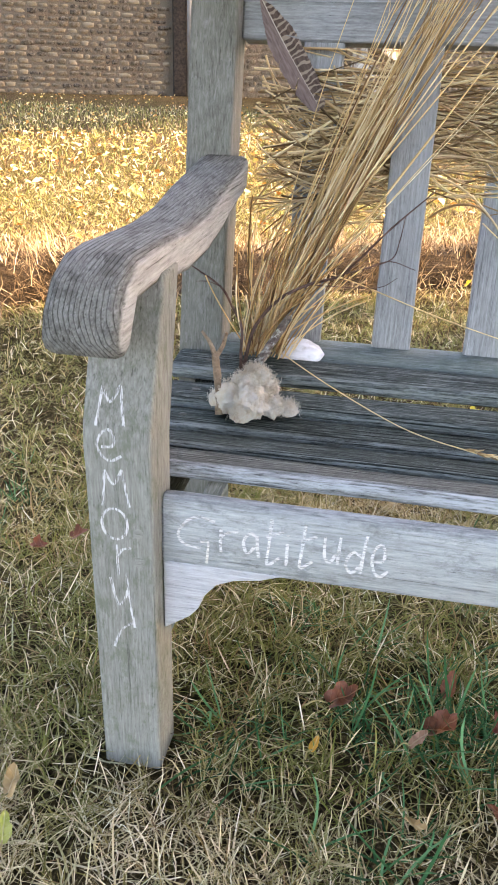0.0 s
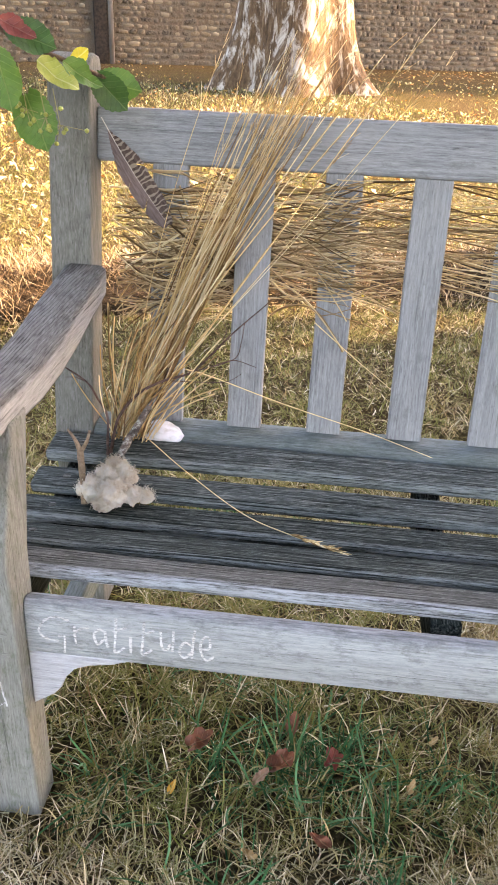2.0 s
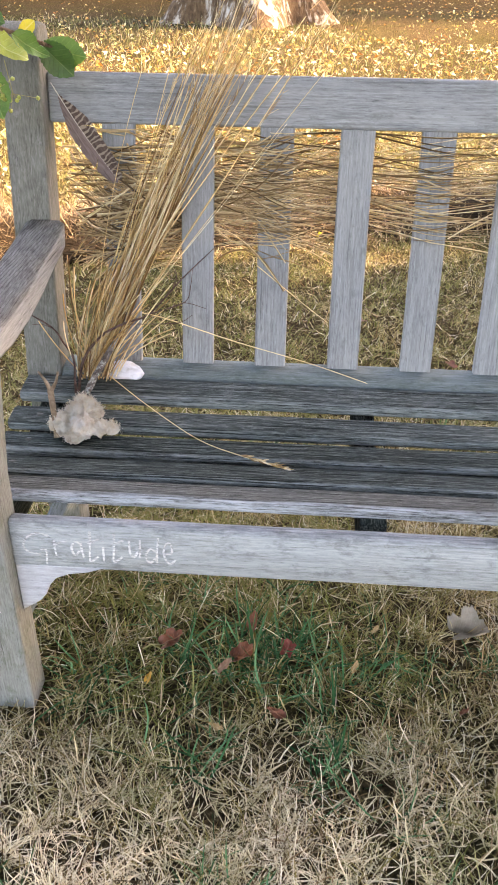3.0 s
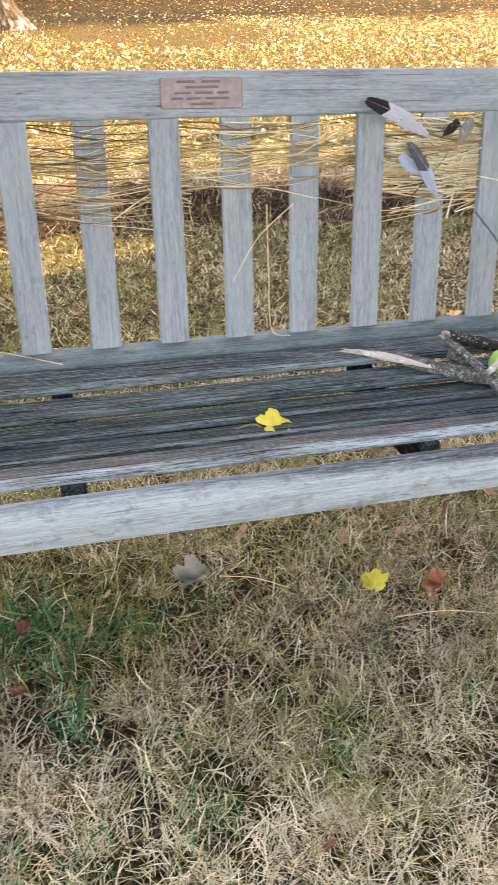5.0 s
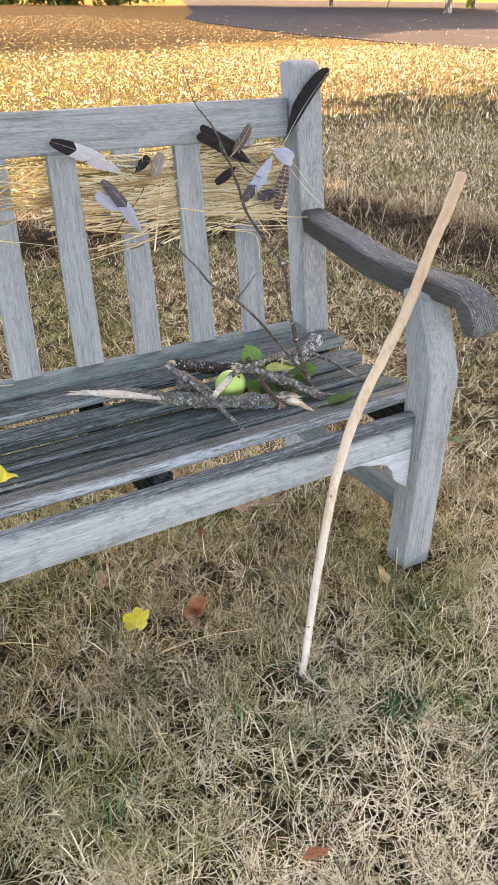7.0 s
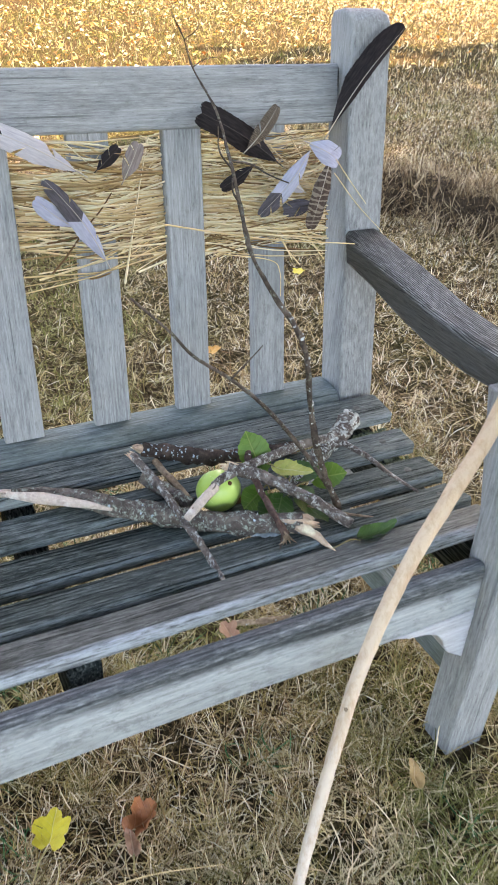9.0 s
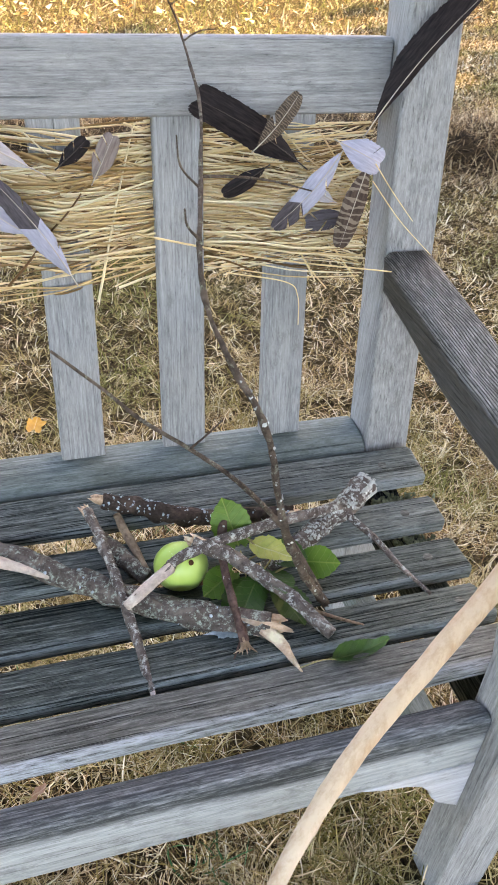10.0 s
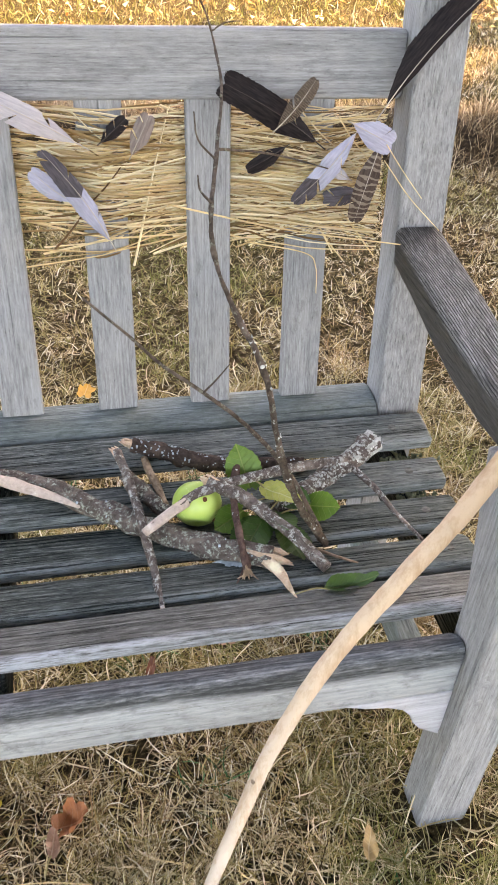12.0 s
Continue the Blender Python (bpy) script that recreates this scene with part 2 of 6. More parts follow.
GROUND = ground_material()
DRY_GRASS = blade_material("dry_grass", (0.0, (0.020, 0.013, 0.006)), (0.32, (0.15, 0.100, 0.046)), (0.56, (0.52, 0.395, 0.215)), (0.80, (0.86, 0.73, 0.51)), (1.0, (0.94, 0.88, 0.72)), green=(0.155, 0.175, 0.042))
GREEN_GRASS = blade_material("green_grass", (0.0, (0.016, 0.055, 0.020)), (0.5, (0.040, 0.132, 0.050)), (1.0, (0.125, 0.27, 0.125)))
STRAW = blade_material("straw", (0.0, (0.17, 0.10, 0.045)), (0.20, (0.47, 0.32, 0.15)), (0.50, (0.80, 0.63, 0.35)), (1.0, (0.94, 0.87, 0.66)), rough=0.45, through_light=0.28)
SHEAF = blade_material("sheaf_stalks", (0.0, (0.17, 0.095, 0.040)), (0.25, (0.50, 0.32, 0.135)), (0.60, (0.80, 0.60, 0.31)), (1.0, (0.92, 0.83, 0.60)), rough=0.45, through_light=0.22)
OLD_GRASS = blade_material("old_grass", (0.0, (0.12, 0.075, 0.036)), (0.30, (0.36, 0.245, 0.13)), (0.65, (0.66, 0.49, 0.275)), (1.0, (0.88, 0.76, 0.51)), rough=0.5, through_light=0.34)
HAY = blade_material("hay", (0.0, (0.035, 0.022, 0.012)), (0.42, (0.20, 0.135, 0.076)), (0.78, (0.48, 0.36, 0.22)), (1.0, (0.76, 0.63, 0.43)))


# ---- mesh helpers ----
def part(name, bm, material, parent=None, label="", smooth=True):
    me = bpy.data.meshes.new(name)
    bm.to_mesh(me)
    bm.free()
    me.materials.append(material)
    if smooth:
        me.shade_smooth()
    ob = new(name, me)
    ob.parent = parent
    if label:
        ob["label"] = label
    return ob


def thing(name, label, category, at=(0, 0, 0), group="", kind=""):
    ob = new(name)
    ob.location = at
    ob.empty_display_size = 0.05
    return tagged(ob, label, category, group, kind)


def fast_mesh(name, verts, tris, material):
    """One mesh of many small triangles, from arrays."""
    me = bpy.data.meshes.new(name)
    me.vertices.add(len(verts))
    me.vertices.foreach_set("co", np.asarray(verts, dtype=np.float32).ravel())
    tris = np.asarray(tris, dtype=np.int32)
    me.loops.add(tris.size)
    me.loops.foreach_set("vertex_index", tris.ravel())
    me.polygons.add(len(tris))
    me.polygons.foreach_set("loop_start", np.arange(0, tris.size, 3, dtype=np.int32))
    me.update(calc_edges=True)
    me.materials.append(material)
    return me


def section(w, t, r, steps=3):
    """A rectangle w by t with rounded corners, as (y, z) points."""
    pts = []
    for cy, cz, a0 in ((w / 2 - r, t / 2 - r, 0), (-w / 2 + r, t / 2 - r, 90), (-w / 2 + r, -t / 2 + r, 180), (w / 2 - r, -t / 2 + r, 270)):
        for k in range(steps + 1):
            a = radians(a0 + 90 * k / steps)
            pts.append((cy + r * math.cos(a), cz + r * math.sin(a)))
    return pts


def bar(length, pts, cuts=14, wobble=0.0012, seed=0.0, round_end=0.004):
    """A bar of that cross-section along its own x axis, centred, with softened ends and a slightly uneven surface."""
    bm = bmesh.new()
    n = len(pts)
    cy, cz = sum(p[0] for p in pts) / n, sum(p[1] for p in pts) / n
    xs = [-length / 2, -length / 2 + round_end]
    xs += [-length / 2 + length * (k + 0.5) / cuts for k in range(cuts)]
    xs += [length / 2 - round_end, length / 2]
    xs = sorted(xs)
    rings = []
    for x in xs:
        end = abs(abs(x) - length / 2) < 1e-6
        ring = []
        for y, z in pts:
            k = 0.0 if not end else round_end
            d = Vector((y - cy, z - cz))
            d = d - d.normalized() * k
            w = noise.noise_vector(Vector((x * 5, y * 24 + seed * 9.1, z * 24 + seed * 3.7))) * wobble
            ring.append(bm.verts.new((x, cy + d.x + w.y, cz + d.y + w.z)))
        rings.append(ring)
    for a, b in zip(rings, rings[1:]):
        for k in range(n):
            bm.faces.new((a[k], a[(k + 1) % n], b[(k + 1) % n], b[k]))
    bm.faces.new(rings[0][::-1])
    bm.faces.new(rings[-1])
    bmesh.ops.recalc_face_normals(bm, faces=bm.faces)
    return bm


def slab(outline, thick, bevel=0.004, cuts=0):
    """A board of that (x, z) outline, thick along y, centred on y = 0, with softened edges."""
    bm = bmesh.new()
    vs = [bm.verts.new((x, -thick / 2, z)) for x, z in outline]
    f = bm.faces.new(vs)
    ext = bmesh.ops.extrude_face_region(bm, geom=[f])
    bmesh.ops.translate(bm, verts=[v for v in ext["geom"] if isinstance(v, bmesh.types.BMVert)], vec=(0, thick, 0))
    bmesh.ops.recalc_face_normals(bm, faces=bm.faces)
    if bevel:
        rim = [e for e in bm.edges if abs(e.verts[0].co.y - e.verts[1].co.y) < 1e-6]
        bmesh.ops.bevel(bm, geom=rim, offset=bevel, segments=2, affect="EDGES", profile=0.5)
    return bm


def tube(points, radii, sides=7, rough=0.0, seed=0.0, bm=None):
    """A round stem through the points; radii one for each point."""
    bm = bm or bmesh.new()
    pts = [Vector(p) for p in points]
    rings = []
    a = None
    for i, p in enumerate(pts):
        d = (pts[min(i + 1, len(pts) - 1)] - pts[max(i - 1, 0)]).normalized()
        a = d.orthogonal() if a is None else a - d * a.dot(d)
        a.normalize()
        b = d.cross(a)
        ring = []
        for k in range(sides):
            ang = 2 * math.pi * k / sides
            off = a * math.cos(ang) + b * math.sin(ang)
            r = radii[i] * (1 + rough * noise.noise(p * 60 + off * 2 + Vector((seed, 0, 0))))
            ring.append(bm.verts.new(p + off * r))
        rings.append(ring)
    for a, b in zip(rings, rings[1:]):
        for k in range(sides):
            bm.faces.new((a[k], a[(k + 1) % sides], b[(k + 1) % sides], b[k]))
    bm.faces.new(rings[0][::-1])
    bm.faces.new(rings[-1])
    return bm


def spline(points, steps=6):
    """A smooth way through the points (Catmull-Rom)."""
    p = [Vector(q) for q in points]
    p = [2 * p[0] - p[1]] + p + [2 * p[-1] - p[-2]]
    out = []
    for i in range(1, len(p) - 2):
        for k in range(steps):
            t = k / steps
            a, b, c, d = p[i - 1], p[i], p[i + 1], p[i + 2]
            out.append(0.5 * (2 * b + (c - a) * t + (2 * a - 5 * b + 4 * c - d) * t * t + (3 * b - a - 3 * c + d) * t ** 3))
    out.append(p[-2])
    return out


def frame_of(origin, xdir, up=(0, 0, 1)):
    """A pose whose x axis runs along xdir and whose z axis is near up."""
    x = Vector(xdir).normalized()
    y = Vector(up).cross(x).normalized()
    z = x.cross(y)
    return Matrix.Translation(origin) @ Matrix((x, y, z)).transposed().to_4x4()


# ---- ground, wall, path ----
def ground_sheet():
    bm = bmesh.new()
    bmesh.ops.create_grid(bm, x_segments=40, y_segments=40, size=600)
    return tagged(part("ground", bm, GROUND), "dry autumn lawn of trodden straw-coloured and green grass", "lawn", kind="structure")


ground_sheet()


def blades(count, place, length, width, flat, rng, drop=0.0, steps=3):
    """Grass blades as bent ribbons of so many steps: place(rng, n) gives their roots."""
    p = place(rng, count)
    n = len(p)
    ang = rng.uniform(0, 2 * np.pi, n)
    ln = rng.uniform(*length, n)
    w = rng.uniform(*width, n) / 2
    tilt = np.clip(rng.normal(flat, 0.35, n), 0.05, 1.5)
    bend = rng.normal(0.45, 0.45, n)
    turn = rng.normal(0.0, 0.75, n)
    m = 2 * steps + 1
    v = np.zeros((n, m, 3), dtype=np.float32)
    pos = np.column_stack([p, np.full(n, -drop)]).astype(float)
    for k in range(steps + 1):
        a = ang + turn * k / steps
        side = np.column_stack([-np.sin(a), np.cos(a), np.zeros(n)])
        if k < steps:
            ww = (w * (1.0 - 0.35 * (k / steps) ** 2))[:, None]
            v[:, 2 * k] = pos - side * ww
            v[:, 2 * k + 1] = pos + side * ww
        else:
            v[:, m - 1] = pos
        th = np.clip(tilt + bend * k / steps, 0.0, 1.75)
        step = (ln / steps)[:, None] * np.column_stack([np.sin(th) * np.cos(a), np.sin(th) * np.sin(a), np.cos(th)])
        pos = pos + step
        pos[:, 2] = np.maximum(pos[:, 2], 0.002)
    idx = []
    for k in range(steps - 1):
        idx += [[2 * k, 2 * k + 1, 2 * k + 3], [2 * k, 2 * k + 3, 2 * k + 2]]
    idx.append([m - 3, m - 2, m - 1])
    tris = (np.arange(n)[:, None, None] * m + np.array(idx)[None]).reshape(-1, 3)
    return v.reshape(-1, 3), tris


def box_place(x0, x1, y0, y1, soft=0.0):
    """Even over a rectangle whose edges fade out."""
    return lambda rng, n: np.column_stack([rng.uniform(x0, x1, n), rng.uniform(y0, y1, n)]) + rng.normal(size=(n, 2)) * soft


def round_place(x, y, spread):
    """Thickest in the middle, thinning outwards."""
    def put(rng, n):
        p = np.array([x, y]) + rng.normal(size=(n, 2)) * spread
        inner = np.maximum(np.abs(p[:, 0]) / 1.6, np.abs(p[:, 1] - 0.1) / 1.25)
        return p[inner > rng.uniform(0.85, 1.1, n)]
    return put


def clump_place(x0, x1, y0, y1, clumps, spread, share, soft):
    """Roots of which a share stands in clumps, with thin places between."""
    def put(rng, n):
        seeds = box_place(x0, x1, y0, y1, soft)(rng, clumps)
        size = spread * rng.uniform(0.5, 1.6, clumps)
        pick = rng.integers(0, clumps, n)
        close = seeds[pick] + rng.normal(size=(n, 2)) * size[pick][:, None]
        loose = box_place(x0, x1, y0, y1, soft)(rng, n)
        return np.where((rng.random(n) < share)[:, None], close, loose)
    return put


def bare(x, y):
    """How bare the earth is round the foot of the old tree, 0 to 1."""
    right = 1.6 - ((x - 1.7) / 1.7) ** 2 - ((y - 13.0) / 2.6) ** 2
    left = (y - 12.6) - 1.2 * np.clip(x + 2.0, 0, 9)
    behind = y - 15.4
    return np.clip(np.maximum(np.maximum(right * 1.5, left), behind), 0, 0.92)


def thinned(put):
    def thin(rng, n):
        p = put(rng, n)
        return p[rng.random(n) > bare(p[:, 0], p[:, 1])]
    return thin


def clear_feet(put):
    """No blades where the legs of the bench stand."""
    def clear(rng, n):
        p = put(rng, n)
        leg = (np.abs(np.abs(p[:, 0]) - 0.861) < 0.052) & (((p[:, 1] > -0.022) & (p[:, 1] < 0.080)) | ((p[:, 1] > 0.445) & (p[:, 1] < 0.545)))
        # thinner where the damp earth under the bench grows fresh tufts instead
        damp = np.exp(-((p[:, 0] + 0.52) / 0.34) ** 2 - ((p[:, 1] - 0.16) / 0.21) ** 2)
        return p[~leg & (rng.random(len(p)) > 0.50 * damp)]
    return clear


def lawn():
    rng = np.random.default_rng(3)
    sets = [
        blades(175000, clear_feet(clump_place(-1.25, 1.35, -0.85, 1.0, 4200, 0.012, 0.75, 0.14)), (0.018, 0.056), (0.0008, 0.0018), 0.98, rng),
        blades(17000, box_place(-1.6, 1.8, -1.0, 1.3, 0.2), (0.04, 0.085), (0.0013, 0.0027), 1.12, rng),
        blades(105000, clump_place(-2.3, 2.9, 0.7, 2.5, 4200, 0.016, 0.7, 0.3), (0.014, 0.044), (0.0011, 0.0021), 1.1, rng, 0.0, 2),
        blades(85000, box_place(-3.2, 5.5, 2.3, 5.0, 0.5), (0.018, 0.05), (0.0020, 0.0036), 1.05, rng, 0.0, 2),
        blades(60000, thinned(box_place(-8, 14, 4.5, 15, 0.8)), (0.04, 0.10), (0.005, 0.009), 0.8, rng, 0.0, 2),
        blades(60000, box_place(2.6, 8.5, 0.6, 5.2, 0.6), (0.025, 0.06), (0.002, 0.0042), 1.15, rng, 0.0, 2),
        blades(90000, round_place(0.0, 0.4, 2.6), (0.018, 0.05), (0.0022, 0.0042), 1.1, rng, 0.0, 2),
    ]
    vs, ts, o = [], [], 0
    for v, t in sets:
        vs.append(v), ts.append(t + o)
        o += len(v)
    me = fast_mesh("dry_grass", np.concatenate(vs), np.concatenate(ts), DRY_GRASS)
    tagged(new("dry_grass", me), "short trampled dry grass, straw-coloured with green patches", "grass", kind="stuff")


lawn()


def green_tufts():
    """Long fresh blades under the bench and thinner ones round it."""
    rng = np.random.default_rng(17)

    def clustered(r, n):
        seeds = np.column_stack([r.normal(-0.48, 0.13, 26), r.normal(0.12, 0.09, 26)])
        return seeds[r.integers(0, 26, n)] + r.normal(0, 0.013, (n, 2))

    def sparse(r, n):
        seeds = np.column_stack([r.uniform(-1.5, 1.2, 90), r.uniform(-0.5, 1.0, 90)])
        return seeds[r.integers(0, 90, n)] + r.normal(0, 0.02, (n, 2))

    sets = [blades(240, clustered, (0.05, 0.11), (0.0022, 0.0042), 0.95, rng, steps=5), blades(350, clustered, (0.03, 0.08), (0.0012, 0.0025), 0.8, rng),
            blades(1900, sparse, (0.03, 0.07), (0.0012, 0.0026), 0.8, rng)]
    vs, ts, o = [], [], 0
    for v, t in sets:
        vs.append(v), ts.append(t + o)
        o += len(v)
    me = fast_mesh("green_grass", np.concatenate(vs), np.concatenate(ts), GREEN_GRASS)
    tagged(new("green_grass", me), "fresh green grass tufts growing under the bench", "grass", kind="stuff")


green_tufts()


# ---- the memorial bench ----
SLOPE = 0.165


def y_post(z):
    return 0.455 + 0.16 * (z - 0.40)


def y_slat(z):
    return 0.490 + SLOPE * (z - 0.40)


bench = thing("garden_bench", "weathered silver-grey wooden memorial bench standing on dry lawn", "bench")


def bench_part(name, bm, material, m=None, label="", parent=None):
    ob = part(name, bm, material, parent or bench, label)
    if m is not None:
        ob.matrix_local = m
    crisp = ob.modifiers.new("crisp_faces", "WEIGHTED_NORMAL")
    crisp.mode, crisp.weight = "FACE_AREA", 80
    return ob


def along_x(x, y, z, tilt=0.0):
    return Matrix.Translation((x, y, z)) @ Matrix.Rotation(radians(tilt), 4, "X")


# front legs: the face leans back above the seat
LEG_FRONT = [(0.0, 0.003), (0.40, -0.001), (0.435, -0.003), (0.458, 0.000), (0.50, 0.016), (0.575, 0.046), (0.600, 0.054)]


def front_leg(side):
    prof = LEG_FRONT + [(0.600, 0.104), (0.43, 0.064), (0.20, 0.060), (0.0, 0.062)]
    bm = slab([(z, y) for z, y in prof], 0.072, 0.004)
    m = Matrix(((0, side, 0, side * 0.861), (0, 0, 1, 0), (1, 0, 0, 0), (0, 0, 0, 1)))
    return bench_part("front_leg", bm, WOOD if side > 0 else WOOD_MOSS, m)


# posts: back legs that run up past the seat, leaning
def back_post(side):
    d = 0.062
    prof = [(0.0, 0.462), (0.34, 0.447), (0.40, 0.455), (0.945, y_post(0.945)), (0.957, y_post(0.957) + 0.008),
            (0.962, y_post(0.957) + d * 0.5), (0.957, y_post(0.957) + d - 0.008), (0.945, y_post(0.945) + d), (0.40, 0.455 + d), (0.34, 0.447 + d), (0.0, 0.462 + d)]
    bm = slab([(z, y) for z, y in prof], 0.067, 0.005)
    m = Matrix(((0, side, 0, side * 0.8925), (0, 0, 1, 0), (1, 0, 0, 0), (0, 0, 0, 1)))
    return bench_part("back_post", bm, WOOD if side > 0 else WOOD_POST, m)


ARM_TOP = [(0.490, 0.664), (0.425, 0.655), (0.340, 0.644), (0.260, 0.630), (0.180, 0.625), (0.100, 0.628), (0.040, 0.631), (-0.005, 0.629), (-0.040, 0.614), (-0.061, 0.590),
           (-0.069, 0.567), (-0.063, 0.553), (-0.048, 0.547), (-0.033, 0.551), (-0.022, 0.568), (-0.008, 0.588)]
ARM_UNDER = [(0.05, 0.588), (0.10, 0.580), (0.17, 0.574), (0.25, 0.577), (0.33, 0.590), (0.40, 0.606), (0.475, 0.618)]


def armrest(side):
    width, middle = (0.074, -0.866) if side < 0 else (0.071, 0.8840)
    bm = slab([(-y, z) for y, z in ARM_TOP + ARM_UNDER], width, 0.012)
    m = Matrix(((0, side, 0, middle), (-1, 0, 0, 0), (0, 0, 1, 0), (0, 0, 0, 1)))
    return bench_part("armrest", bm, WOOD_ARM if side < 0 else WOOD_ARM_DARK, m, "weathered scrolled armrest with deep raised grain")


for s in (-1, 1):
    front_leg(s)
    back_post(s)
    armrest(s)

# front rail and its brackets
RAIL = [(-0.020, -0.041), (-0.020, 0.030), (-0.018, 0.036), (-0.013, 0.040), (-0.006, 0.040), (0.006, 0.034), (0.016, 0.024), (0.020, 0.018), (0.020, -0.041)]
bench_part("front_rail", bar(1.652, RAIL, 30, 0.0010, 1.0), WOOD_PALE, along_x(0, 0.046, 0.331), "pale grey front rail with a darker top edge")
BRACKET = [(0.0, 0.200), (0.030, 0.221), (0.040, 0.234), (0.047, 0.252), (0.060, 0.268), (0.080, 0.277), (0.108, 0.282), (0.124, 0.288), (0.137, 0.292), (0.0, 0.292)]
for s in (-1, 1):
    bm = slab([(x * -s, z) for x, z in (BRACKET if s > 0 else BRACKET[::-1])], 0.032, 0.003)
    bench_part("bracket", bm, WOOD_PLAIN, Matrix.Translation((s * 0.824, 0.040, 0)))

# seat slats: back edge, front edge, height at back and at front
SEAT = [(0.441, 0.377, 0.390, 0.384), (0.355, 0.303, 0.373, 0.368), (0.289, 0.226, 0.360, 0.364), (0.208, 0.1475, 0.364, 0.377), (0.139, 0.081, 0.374, 0.3855)]
SEAT_REST = (0.0, -0.011, 0.012)
for i, (yb, yf, zb, zf) in enumerate(SEAT):
    w = math.hypot(yb - yf, zb - zf)
    tilt = math.degrees(math.atan2(zb - zf, yb - yf))
    half = 0.918 if i < 3 else 0.90
    right = (0.920, 0.916, 0.914, 0.90, 0.90)[i]
    bm = bar(half + right, section(w, 0.020, 0.006 if i < 4 else 0.008), 44, 0.0016, i + 2.0)
    m = along_x((right - half) / 2, (yb + yf) / 2, (zb + zf) / 2, tilt) @ Matrix.Translation((0, 0, -0.010))
    bench_part("seat_slat", bm, (WOOD_BACK, WOOD_BACK, WOOD_DARK, WOOD_DARK, WOOD_BROWN)[i], m)

# lower and upper back rails, and the slats between them
bench_part("lower_back_rail", bar(1.718, section(0.084, 0.066, 0.030, 6), 30, 0.001, 8.0), WOOD_RAIL, along_x(0, 0.487, 0.368), "damp dark rounded lower back rail")
zt = 0.848
bench_part("top_rail", bar(1.718, section(0.038, 0.080, 0.005), 30, 0.001, 9.0), WOOD, along_x(0, y_slat(zt) + 0.014, zt, -math.degrees(math.atan(SLOPE))))
for i in range(12):
    x = (i - 5.5) * 0.135
    a, b = Vector((x, y_slat(0.385) + 0.008, 0.385)), Vector((x, y_slat(0.825) + 0.008, 0.825))
    bm = bar((b - a).length, section(0.057, 0.016, 0.003), 14, 0.0009, i * 1.3)
    bench_part("back_slat", bm, WOOD, frame_of((a + b) / 2, b - a, (0, -1, 0.16)))

# round wooden plugs over the screws
def plug(m, material):
    bm = bmesh.new()
    bmesh.ops.create_cone(bm, cap_ends=True, segments=14, radius1=0.0066, radius2=0.0058, depth=0.0030)
    bench_part("plug", bm, material, m)


for i, (yb, yf, zb, zf) in enumerate(SEAT[:4]):
    lean = math.atan2(zb - zf, yb - yf)
    for x in (-0.866, 0.866):
        plug(Matrix.Translation((x, (yb + yf) / 2, (zb + zf) / 2 - 0.0004)) @ Matrix.Rotation(lean, 4, "X"), WOOD_BROWN)
for s in (-1, 1):
    for z in (0.338, 0.302):
        plug(Matrix.Translation((s * 0.842, LEG_FRONT[1][1] + 0.0012, z)) @ Matrix.Rotation(radians(90), 4, "X"), WOOD_MOSS if s < 0 else WOOD)

# frame under the seat
for x in (-0.30, 0.30):
    prof = [(0.070, 0.30), (0.080, 0.3605), (0.14, 0.3535), (0.20, 0.342), (0.29, 0.339), (0.36, 0.351), (0.43, 0.368), (0.434, 0.30)]
    bm = slab([(-y, z) for y, z in prof], 0.04, 0.003)
    bench_part("seat_bearer", bm, WOOD_DARK, Matrix(((0, 1, 0, x), (-1, 0, 0, 0), (0, 0, 1, 0), (0, 0, 0, 1))))
for s in (-1, 1):
    prof = [(0.070, 0.285), (0.080, 0.3605), (0.14, 0.3535), (0.20, 0.342), (0.29, 0.339), (0.36, 0.351), (0.43, 0.368), (0.434, 0.29)]
    bm = slab([(-y, z) for y, z in prof], 0.04, 0.003)
    bench_part("seat_bearer", bm, WOOD_DARK, Matrix(((0, 1, 0, s * 0.865), (-1, 0, 0, 0), (0, 0, 1, 0), (0, 0, 0, 1))))
    bench_part("stretcher", bar(0.405, section(0.034, 0.045, 0.004), 10, 0.001, 5.0 + s), WOOD_RAIL, Matrix.Translation((s * 0.862, 0.26, 0.135)) @ Matrix.Rotation(radians(90), 4, "Z"))


# ---- surroundings: wall, tree, path, windrow, litter ----
def stone_material():
    n = Nodes("flint_and_stone", 0.85)
    r = n.random("object")
    r2 = n.math("FRACT", n.math("ADD", n.random(), n.math("MULTIPLY", r, 5.0)))
    tone = n.ramp(r2, (0.0, (0.024, 0.018, 0.013)), (0.25, (0.066, 0.049, 0.029)), (0.55, (0.108, 0.080, 0.046)), (0.8, (0.145, 0.110, 0.065)), (1.0, (0.205, 0.165, 0.105)))
    spots = n.noise(n.coords(world_space=True), 22, 5, 0.7)
    n.bump(spots, 0.01)
    return n.colour(n.mix(n.ramp(spots, (0.4, 0.0), (0.65, 0.6)), tone, (0.20, 0.17, 0.13)))


